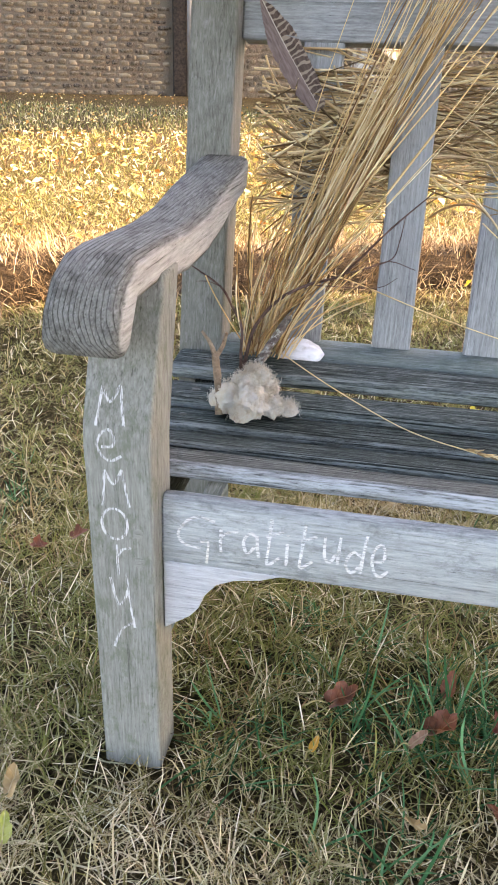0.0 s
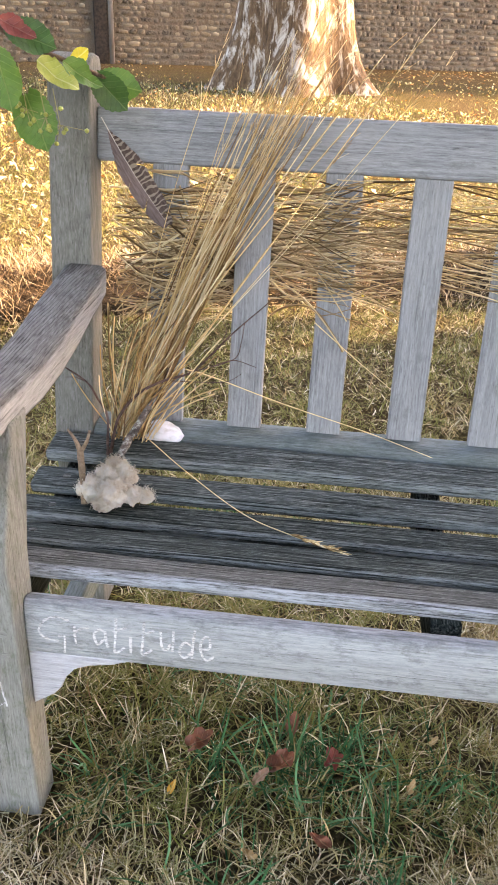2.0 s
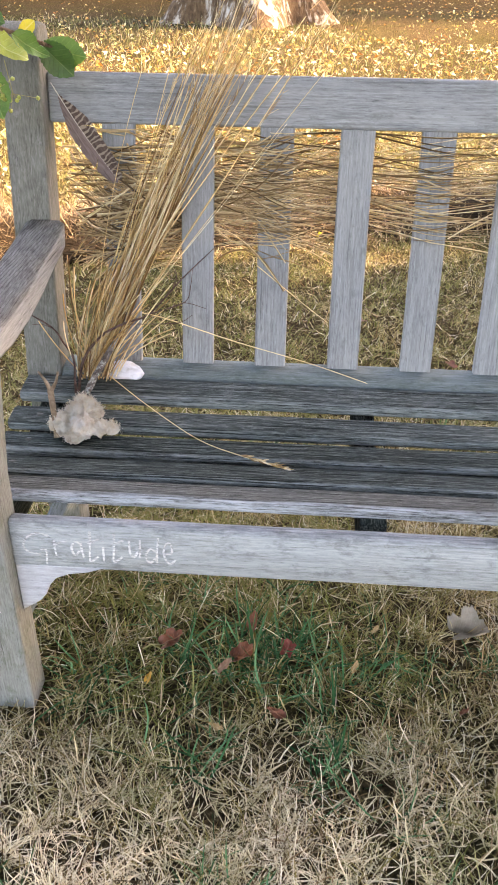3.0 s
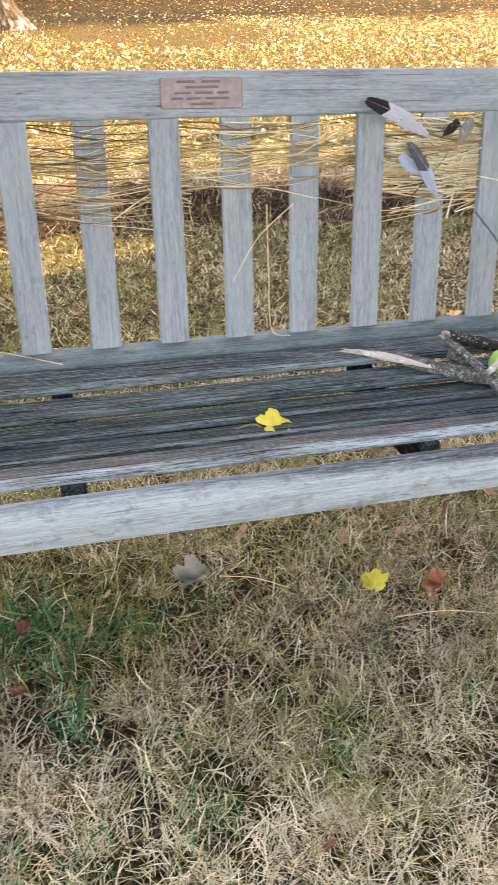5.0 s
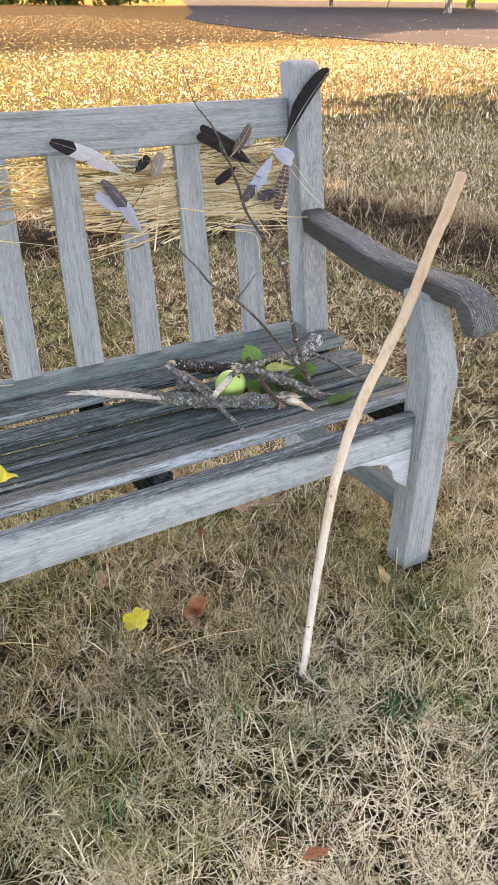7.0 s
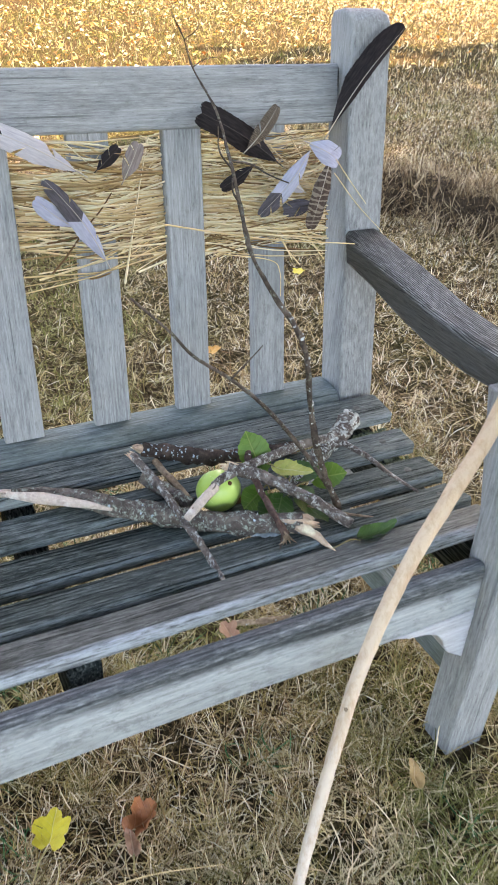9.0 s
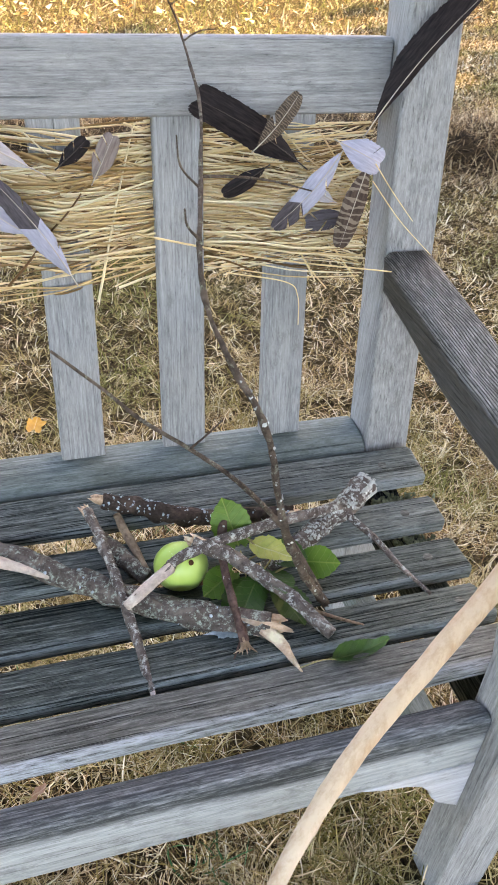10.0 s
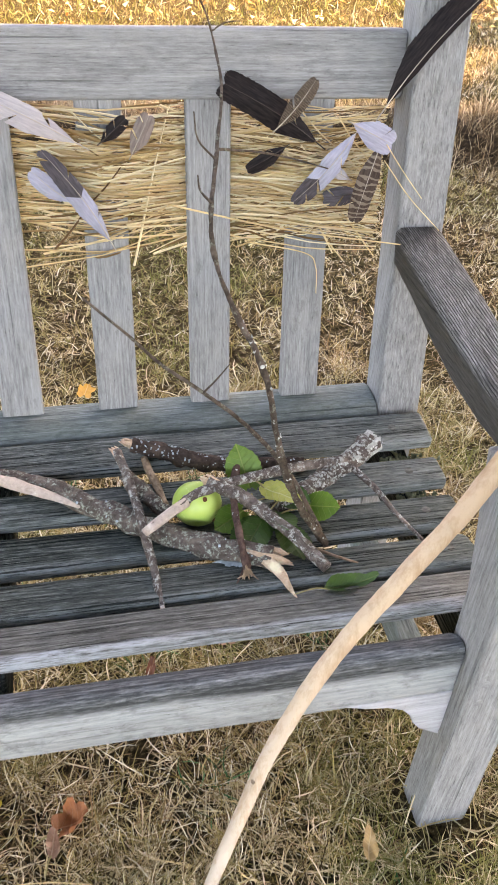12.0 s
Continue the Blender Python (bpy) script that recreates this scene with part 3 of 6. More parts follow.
def mortar_material():
    n = Nodes("old_mortar", 0.95)
    a = n.noise(n.coords(world_space=True), 3.0, 6, 0.7)
    b = n.noise(n.coords(world_space=True), 40, 4, 0.7)
    n.bump(b, 0.02)
    return n.colour(n.mix(n.ramp(a, (0.4, 0.0), (0.62, 0.8)), n.ramp(b, (0.3, (0.080, 0.058, 0.039)), (0.7, (0.155, 0.115, 0.078))), (0.11, 0.10, 0.075)))


def bark_material():
    n = Nodes("flaking_bark", 0.9)
    a = n.noise(n.coords((3, 3, 1.1)), 1.6, 6, 0.7, 0.6)
    b = n.noise(n.coords((9, 9, 2.2)), 2.0, 6, 0.7)
    base = n.ramp(b, (0.3, (0.035, 0.021, 0.011)), (0.55, (0.115, 0.072, 0.038)), (0.75, (0.24, 0.17, 0.10)))
    base = n.mix(n.ramp(a, (0.50, 0.0), (0.60, 0.75)), base, (0.54, 0.49, 0.40))
    n.bump(n.mix(0.4, a, b), 0.07)
    return n.colour(base)


def tarmac_material():
    n = Nodes("old_tarmac", 0.95)
    n.b.inputs["Specular IOR Level"].default_value = 0.0
    co = n.coords(world_space=True)
    a, b = n.noise(co, 0.7, 5, 0.6), n.noise(co, 90, 3, 0.7)
    n.bump(b, 0.004)
    return n.colour(n.mix(n.ramp(a, (0.45, 0.0), (0.65, 0.35)), n.ramp(b, (0.3, (0.030, 0.026, 0.023)), (0.7, (0.060, 0.052, 0.045))), (0.085, 0.060, 0.044)))


n_ = Nodes("matted_hay", 0.95)
mat_ = n_.noise(n_.coords((8, 60, 60)), 1.0, 5, 0.7)
n_.bump(mat_, 0.03)
HAY_CORE = n_.colour(n_.ramp(mat_, (0.35, (0.012, 0.008, 0.005)), (0.7, (0.075, 0.052, 0.030))))
STONE, MORTAR, BARK, TARMAC = stone_material(), mortar_material(), bark_material(), tarmac_material()
LITTER = blade_material("leaf_litter", (0.0, (0.30, 0.11, 0.03)), (0.25, (0.56, 0.27, 0.07)), (0.55, (0.74, 0.54, 0.19)), (1.0, (0.86, 0.77, 0.46)), rough=0.6)
CROWN = blade_material("crown_leaves", (0.0, (0.03, 0.055, 0.015)), (0.6, (0.07, 0.10, 0.02)), (1.0, (0.16, 0.13, 0.03)))
n_ = Nodes("dark_timber", 0.85)
DARK_TIMBER = n_.colour(n_.ramp(n_.noise(n_.coords((20, 20, 2)), 1.0, 5), (0.3, (0.015, 0.012, 0.010)), (0.7, (0.05, 0.038, 0.028))))
n_ = Nodes("pale_pipe", 0.6)
PALE_PIPE = n_.colour(n_.ramp(n_.noise(n_.coords((6, 6, 2)), 1.0, 5), (0.3, (0.13, 0.115, 0.10)), (0.7, (0.22, 0.20, 0.175))))


def lump(rng, steps=(6, 3)):
    """A rounded, uneven stone one unit wide."""
    bm = bmesh.new()
    bmesh.ops.create_icosphere(bm, subdivisions=1, radius=0.5)
    for v in bm.verts:
        v.co = Vector([math.copysign(abs(2 * c) ** 0.48 / 2, c) for c in v.co]) * (1 + rng.uniform(-0.12, 0.10))
    return bm


def flint_wall():
    rng = random.Random(5)
    wall = thing("wall_north", "old garden wall of coursed flint and stone in shade", "wall", (-0.534, 20.514, 0), kind="structure")
    wall.rotation_euler = (0, 0, radians(24))
    for x0, x1 in ((-30.0, -6.022), (-5.728, 6.0)):
        bm = bmesh.new()
        bmesh.ops.create_cube(bm, size=1)
        bmesh.ops.scale(bm, vec=(x1 - x0, 0.45, 3.2), verts=bm.verts)
        bmesh.ops.translate(bm, vec=((x0 + x1) / 2, 0.225, 1.6), verts=bm.verts)
        part("mortar_bed", bm, MORTAR, wall, smooth=False)
    shapes = []
    for k in range(6):
        me = bpy.data.meshes.new("stone")
        b = lump(rng)
        b.to_mesh(me)
        b.free()
        me.materials.append(STONE)
        me.shade_smooth()
        shapes.append(me)
    verts, tris, o, made = [], [], 0, 0
    ico = [(np.array([v.co[:] for v in me.vertices]), np.array([p.vertices[:] for p in me.polygons])) for me in shapes]
    for row in range(23):
        z = 0.05 + row * 0.117
        x = -16.0 + rng.uniform(0, 0.1)
        while x < 5.9:
            brick = x < -8.2
            w = rng.uniform(0.17, 0.27) if brick else rng.choice((0.08, 0.12, 0.16, 0.22, 0.28)) * rng.uniform(0.85, 1.15)
            if not (-6.12 < x + w / 2 < -5.63):
                h = rng.uniform(0.065, 0.105)
                place = (x + w / 2, 0.004 + rng.uniform(-0.008, 0.008), z + rng.uniform(-0.012, 0.012))
                size = (w * 1.0, 0.036, h * 1.12)
                k = rng.randrange(6)
                if made < 290 and -5.0 < x < -2.2 and z < 2.3:
                    ob = new("stone", shapes[k])
                    ob.parent, ob.location, ob.scale = wall, place, size
                    ob.rotation_euler = (0, rng.uniform(-0.15, 0.15), 0)
                    made += 1
                else:
                    v, t = ico[k]
                    verts.append(v * np.array(size) + np.array(place))
                    tris.append(t + o)
                    o += len(v)
            x += w + rng.uniform(0.012, 0.03)
    me = fast_mesh("stonework", np.concatenate(verts), np.concatenate(tris), STONE)
    me.shade_smooth()
    ob = new("stonework", me)
    ob.parent = wall
    tagged(ob, kind="stuff")


flint_wall()
post = part("gate_post", bar(3.0, section(0.29, 0.30, 0.02), 6, 0.004, 3.0), DARK_TIMBER)
post.matrix_world = frame_of((-5.922, 18.170, 1.49), (0, 0, 1), (0.4, -0.91, 0))
tagged(post, "dark upright timber post set in the flint wall", "post")
pipe = part("downpipe", tube([(-5.672, 18.139, 0), (-5.672, 18.139, 3.0)], [0.055, 0.055], 12), PALE_PIPE)
tagged(pipe, "pale grey pipe standing against the wall", "pipe")


def leaf_cloud(rng, centre, radii, count, size):
    """Small bent leaves in uneven clumps within an ellipsoid."""
    clumps = rng.normal(size=(60, 3))
    clumps /= np.linalg.norm(clumps, axis=1)[:, None]
    clumps *= rng.uniform(0.35, 0.95, (60, 1))
    pick = rng.integers(0, 60, count)
    p = clumps[pick] + rng.normal(scale=0.17, size=(count, 3))
    p = p * np.array(radii) + np.array(centre)
    a = rng.normal(size=(count, 3))
    a /= np.linalg.norm(a, axis=1)[:, None]
    b = np.cross(a, rng.normal(size=(count, 3)))
    b /= np.linalg.norm(b, axis=1)[:, None]
    s = (size * rng.uniform(0.6, 1.2, count))[:, None]
    v = np.stack([p - a * s, p + b * s * 0.5, p + a * s, p - b * s * 0.5], axis=1).reshape(-1, 3)
    t = (np.arange(count)[:, None, None] * 4 + np.array([[0, 1, 2], [0, 2, 3]])[None]).reshape(-1, 3)
    return v, t


def tree(x, y, height, radius, crown_z, crown_half, spread, leaves, size, label, seed, flare=1.6):
    rng = np.random.default_rng(seed)
    root = thing("tree", label, "tree", (x, y, 0))
    bm = bmesh.new()
    rings, sides = 26, 40
    levels = [height * (k / (rings - 1)) ** 1.7 for k in range(rings)]
    grid = []
    for z in levels:
        ring = []
        for k in range(sides):
            a = 2 * math.pi * k / sides
            foot = math.exp(-z / (radius * 0.75))
            lobe = 0.5 + 0.5 * math.cos(5 * a + seed + 0.6 * math.sin(2 * a))
            r = radius * (1 - 0.35 * z / height) * (1 + (flare - 1) * foot * (0.35 + 0.65 * lobe) + 0.26 * (lobe - 0.5) * math.exp(-z / 3.5))
            r *= 1 + 0.05 * noise.noise(Vector((math.cos(a) * 2, math.sin(a) * 2, z * 1.3 + seed)))
            ring.append(bm.verts.new((r * math.cos(a), r * math.sin(a), z - 0.03)))
        grid.append(ring)
    for a, b in zip(grid, grid[1:]):
        for k in range(sides):
            bm.faces.new((a[k], a[(k + 1) % sides], b[(k + 1) % sides], b[k]))
    part("trunk", bm, BARK, root)
    for k in range(7):
        a = 2 * math.pi * k / 7 + seed
        z0 = height * (0.62 + 0.05 * k)
        tip = Vector((math.cos(a) * spread * 0.7, math.sin(a) * spread * 0.7, crown_z + crown_half * (0.1 * k - 0.2)))
        pts = spline([(0, 0, z0), Vector((0, 0, z0)).lerp(tip, 0.45) + Vector((0, 0, 0.5)), tip], 4)
        part("limb", tube(pts, [radius * 0.4 * (1 - 0.8 * i / (len(pts) - 1)) for i in range(len(pts))], 8), BARK, root)
    v, t = leaf_cloud(rng, (0, 0, crown_z), (spread, spread, crown_half), leaves, size)
    ob = new("crown", fast_mesh("crown", v, t, CROWN))
    ob.parent = root
    return root


def from_sun(s, n):
    """A place s metres towards the sun along the ground and n metres across."""
    return (s * math.cos(SUN_AZ) - n * math.sin(SUN_AZ), s * math.sin(SUN_AZ) + n * math.cos(SUN_AZ))


tree(-1.42, 13.3, 8.0, 0.80, 10.5, 3.6, 5.0, 4200, 0.30, "broad old tree with flaking brown and cream bark", 1, 1.75)
# Trees added as shadow casters; what really shades this lawn stands out of view.
for k, (s, n, half, zc, spread) in enumerate(((19, -9.5, 6.4, 8.2, 4.4), (18, -4.2, 6.6, 8.4, 4.4), (17, -0.9, 6.2, 8.0, 4.4), (75, 22.5, 18.0, 22.0, 10.5), (80, 41.0, 18.0, 22.0, 10.5), (96, 32.0, 18.0, 22.0, 10.5), (76, 18.0, 7.0, 18.0, 8.5), (62, 22.3, 8.0, 30.0, 8.5), (70, 13.2, 7.0, 42.6, 4.2))):
    x, y = from_sun(s, n)
    tree(x, y, max(7.0, zc - half + 3.0), 0.35 if s < 40 else 0.22, zc, half, spread, 7500 if s < 40 else 11000, 0.42 if s < 40 else 0.95, "leafy tree added to cast shade on the lawn", 10 + k)


# tree added out of view; its crown over the bench blocks overhead sky light
tree(4.6, -4.6, 7.0, 0.4, 6.6, 2.1, 7.0, 9000, 0.36, "unseen spreading tree added to block sky light over the bench", 31)
# another added, unseen tree that keeps sky light off the left-facing sides
tree(-7.5, -1.5, 6.0, 0.4, 5.0, 3.4, 4.4, 9000, 0.40, "unseen dense tree added to dim light from the left", 33)


def far_hedge():
    rng = np.random.default_rng(44)
    vs, ts, o = [], [], 0
    for k in range(13):
        v, t = leaf_cloud(rng, (-24 + 4.5 * k, 70 + rng.uniform(-1.5, 1.5), 1.5), (3.2, 1.6, rng.uniform(1.5, 2.3)), 1300, 0.34)
        v[:, 2] = np.maximum(v[:, 2], 0.01)
        vs.append(v), ts.append(t + o)
        o += len(v)
    ob = new("hedge", fast_mesh("hedge", np.concatenate(vs), np.concatenate(ts), CROWN))
    tagged(ob, "dark green hedge far across the lawn", "hedge", kind="stuff")


far_hedge()


def tarmac_path():
    bm = bmesh.new()
    edge = [(72.0, 140.0), (58.0, 112.0), (25.5, 47.5), (19.2, 36.5), (17.3, 31.0), (15.9, 25.0), (15.2, 20.5), (15.1, 17.0), (15.0, 13.3), (15.3, 9.0), (16.0, 4.0), (140.0, 4.0), (140.0, 140.0)]
    bm.faces.new([bm.verts.new((x, y, 0.012)) for x, y in edge])
    bm.normal_update()
    for f in bm.faces:
        if f.normal.z < 0:
            f.normal_flip()
    ext = bmesh.ops.extrude_face_region(bm, geom=bm.faces[:])
    bmesh.ops.translate(bm, verts=[v for v in ext["geom"] if isinstance(v, bmesh.types.BMVert)], vec=(0, 0, 0.012))
    tagged(part("path", bm, TARMAC, smooth=False), "worn grey tarmac path with brown earth margins", "path", kind="structure")


tarmac_path()


ROW_FRONT = [(-3.6, 0.1), (-2.7, 1.1), (-1.88, 1.80), (-1.40, 2.06), (-0.55, 2.42), (0.05, 2.63), (0.80, 2.58), (1.35, 2.53), (2.00, 2.49), (2.40, 2.30), (2.53, 1.90), (2.58, 1.50), (2.70, 0.80), (3.1, -0.2)]


def windrow():
    """Raked hay in a bank that bends round the lawn; its front foot follows ROW_FRONT."""
    rng = np.random.default_rng(8)
    foot = [p.to_3d() for p in (Vector(q) for q in ROW_FRONT)]
    line = spline([tuple(p) for p in foot], 8)
    mid, out = [], []
    for i, p in enumerate(line):
        d = (line[min(i + 1, len(line) - 1)] - line[max(i - 1, 0)]).normalized()
        out.append(Vector((-d.y, d.x, 0)))
        mid.append(p + out[-1] * 0.24)
    bm = bmesh.new()
    rows = []
    for i, (c, o) in enumerate(zip(mid, out)):
        row = []
        for k in range(10):
            a = math.pi * k / 9
            lump_ = 1 + 0.35 * noise.noise(Vector((i * 0.55, a * 1.5, 0)))
            p = c - o * 0.24 * math.cos(a) * lump_
            row.append(bm.verts.new((p.x, p.y, max(0.12 * math.sin(a) * lump_, 0) - 0.002)))
        rows.append(row)
    for a, b in zip(rows, rows[1:]):
        for k in range(9):
            bm.faces.new((a[k], b[k], b[k + 1], a[k + 1]))
    tagged(part("hay_windrow", bm, HAY_CORE), "low windrow of raked brown hay lying on the lawn", "hay", kind="stuff")
    n = 46000
    at = rng.uniform(0, len(mid) - 1.001, n)
    i, f = at.astype(int), (at % 1)[:, None]
    m_, o_ = np.array(mid)[:, :2], np.array(out)[:, :2]
    across = np.clip(rng.normal(0, 0.15, n), -0.38, 0.38)
    root = m_[i] * (1 - f) + m_[i + 1] * f + (o_[i] * across[:, None])
    v, t = blades(n, lambda r, c: root, (0.05, 0.16), (0.0018, 0.0042), 1.0, rng, 0.0, 2)
    tuft = np.array([noise.noise(Vector((a * 0.9, b * 6.0, 2.0))) for a, b in zip(at, across)])
    lift = np.repeat((0.13 + 0.08 * tuft) * np.exp(-(across / 0.20) ** 2) * rng.uniform(0.45, 1.1, n), 5)
    v[:, 2] += lift
    ob = new("hay_strands", fast_mesh("hay_strands", v, t, HAY))
    tagged(ob, "loose dry hay strands along the windrow", "hay", kind="stuff")


windrow()


def litter():
    rng = np.random.default_rng(11)
    n = 95000
    s, nn = rng.uniform(-14, 44, n), rng.uniform(2.8, 30, n)
    keep = rng.uniform(0, 1, n) < np.clip((nn - 1.5) / 4.5, 0.12, 1)
    s, nn = s[keep], nn[keep]
    x = s * math.cos(SUN_AZ) - nn * math.sin(SUN_AZ)
    y = s * math.sin(SUN_AZ) + nn * math.cos(SUN_AZ)
    keep = (rng.random(len(x)) > 0.8 * bare(x, y)) & ((x < 15.6) | (rng.random(len(x)) < 0.04))
    x, y, s, nn = x[keep], y[keep], s[keep], nn[keep]
    keep = (nn < 9.5) | (s > 7) | (rng.random(len(x)) < 0.3)
    x, y = x[keep], y[keep]
    c = len(x)
    a = rng.uniform(0, 2 * np.pi, c)
    sz = rng.uniform(0.012, 0.032, c)
    tilt = rng.normal(0, 0.35, c)
    p = np.column_stack([x, y, rng.uniform(0.015, 0.045, c)])
    u = np.column_stack([np.cos(a), np.sin(a), np.sin(tilt)]) * sz[:, None]
    w = np.column_stack([-np.sin(a), np.cos(a), rng.normal(0, 0.3, c)]) * sz[:, None] * 0.75
    up = np.array([0, 0, 0.35]) * sz[:, None]
    v = np.stack([p - u, p - w + up, p + u, p + w + up, p], axis=1).reshape(-1, 3)
    t = (np.arange(c)[:, None, None] * 5 + np.array([[0, 1, 4], [1, 2, 4], [2, 3, 4], [3, 0, 4]])[None]).reshape(-1, 3)
    tagged(new("fallen_leaves", fast_mesh("fallen_leaves", v, t, LITTER)), "yellow and orange fallen leaves scattered over the lawn", "leaves", kind="stuff")


litter()


# ---- straw woven through the back of the bench ----
def strands(paths, radii, seg_sides=3):
    """Many thin round stalks: paths is (count, steps, 3), radii (count, steps)."""
    c, m, _ = paths.shape
    d = np.gradient(paths, axis=1)
    d /= np.linalg.norm(d, axis=2)[:, :, None] + 1e-9
    ref = np.tile(np.array([0.2, -0.9, 0.35]), (c, m, 1))
    a = np.cross(d, ref)
    a /= np.linalg.norm(a, axis=2)[:, :, None] + 1e-9
    b = np.cross(d, a)
    rings = []
    for k in range(seg_sides):
        ang = 2 * np.pi * k / seg_sides
        rings.append(paths + (a * np.cos(ang) + b * np.sin(ang)) * radii[:, :, None])
    v = np.stack(rings, axis=2).reshape(-1, 3)
    tris = []
    for i in range(m - 1):
        for k in range(seg_sides):
            k2 = (k + 1) % seg_sides
            q = [i * seg_sides + k, i * seg_sides + k2, (i + 1) * seg_sides + k2, (i + 1) * seg_sides + k]
            tris += [[q[0], q[1], q[2]], [q[0], q[2], q[3]]]
    tris = np.array(tris)
    t = (np.arange(c)[:, None, None] * (m * seg_sides) + tris[None]).reshape(-1, 3)
    return v, t


BEHIND = {1, 3, 5, 8, 10}          # slats that stand in front of the straw
KNOT_X = np.array([-0.90] + [(i - 5.5) * 0.135 for i in range(12)] + [0.90])
KNOT_Y = np.array([-0.004] + [0.027 if i in BEHIND else -0.010 for i in range(12)] + [-0.004])


def weave(rng, count, x_range, z_range, lengths, droop=0.02, sway=0.05):
    m = 22
    ln = rng.uniform(*lengths, count)
    x0 = rng.uniform(x_range[0], x_range[1], count)
    x0 = np.clip(x0, x_range[0], np.maximum(x_range[1] - ln, x_range[0]))
    t = np.linspace(0, 1, m)[None, :]
    x = np.clip(x0[:, None] + ln[:, None] * t, -0.838, 0.838)
    zmid = rng.triangular(z_range[0], (z_range[0] + z_range[1]) / 2 + 0.01, z_range[1], count)[:, None]
    z = zmid + rng.normal(0, sway, count)[:, None] * (t - 0.5) + rng.normal(0, droop, count)[:, None] * (2 * t - 1) ** 2 + 0.0016 * np.sin(9 * t + rng.uniform(0, 6, count)[:, None])
    z = np.minimum(z, 0.803)
    off = np.interp(x, KNOT_X, KNOT_Y)
    y = 0.490 + 0.165 * (z - 0.40) + off + rng.normal(0, 0.004, count)[:, None]
    r = rng.uniform(0.0006, 0.0018, count)[:, None] * np.linspace(1.15, 0.6, m)[None, :]
    return np.stack([x, y, z], axis=2), r


def thick(made):
    """Stouter stalks that lie in front of the others."""
    p, r = made
    return p - np.array([0.0, 0.007, 0.0]), r * 1.5


def woven(name, sets, material, label):
    vs, ts, o = [], [], 0
    for p, r in sets:
        v, t = strands(p, r)
        vs.append(v), ts.append(t + o)
        o += len(v)
    me = fast_mesh(name, np.concatenate(vs), np.concatenate(ts), material)
    tagged(new(name, me), label, "straw", kind="stuff")


def woven_straw():
    rng = np.random.default_rng(21)
    woven("woven_grass", [
        weave(rng, 150, (-0.838, -0.36), (0.60, 0.812), (0.22, 0.48), 0.03),
        weave(rng, 140, (-0.838, -0.58), (0.570, 0.72), (0.14, 0.25), 0.045),
        thick(weave(rng, 40, (-0.838, -0.45), (0.60, 0.80), (0.12, 0.30), 0.03)),
        weave(rng, 66, (-0.60, -0.02), (0.63, 0.812), (0.25, 0.55), 0.02),
    ], OLD_GRASS, "brownish dry grass woven between the slats of the bench back")
    woven("woven_straw", [
        weave(rng, 42, (-0.25, 0.35), (0.66, 0.81), (0.25, 0.5), 0.03),
        weave(rng, 230, (0.25, 0.838), (0.630, 0.812), (0.22, 0.56), 0.010, 0.045),
        weave(rng, 90, (0.40, 0.838), (0.635, 0.805), (0.05, 0.15), 0.004, 0.07),
        weave(rng, 120, (0.60, 0.838), (0.632, 0.77), (0.15, 0.24), 0.012, 0.03),
        thick(weave(rng, 60, (0.28, 0.838), (0.645, 0.80), (0.14, 0.36), 0.006, 0.03)),
    ], STRAW, "dry golden straw woven between the slats of the bench back")


woven_straw()


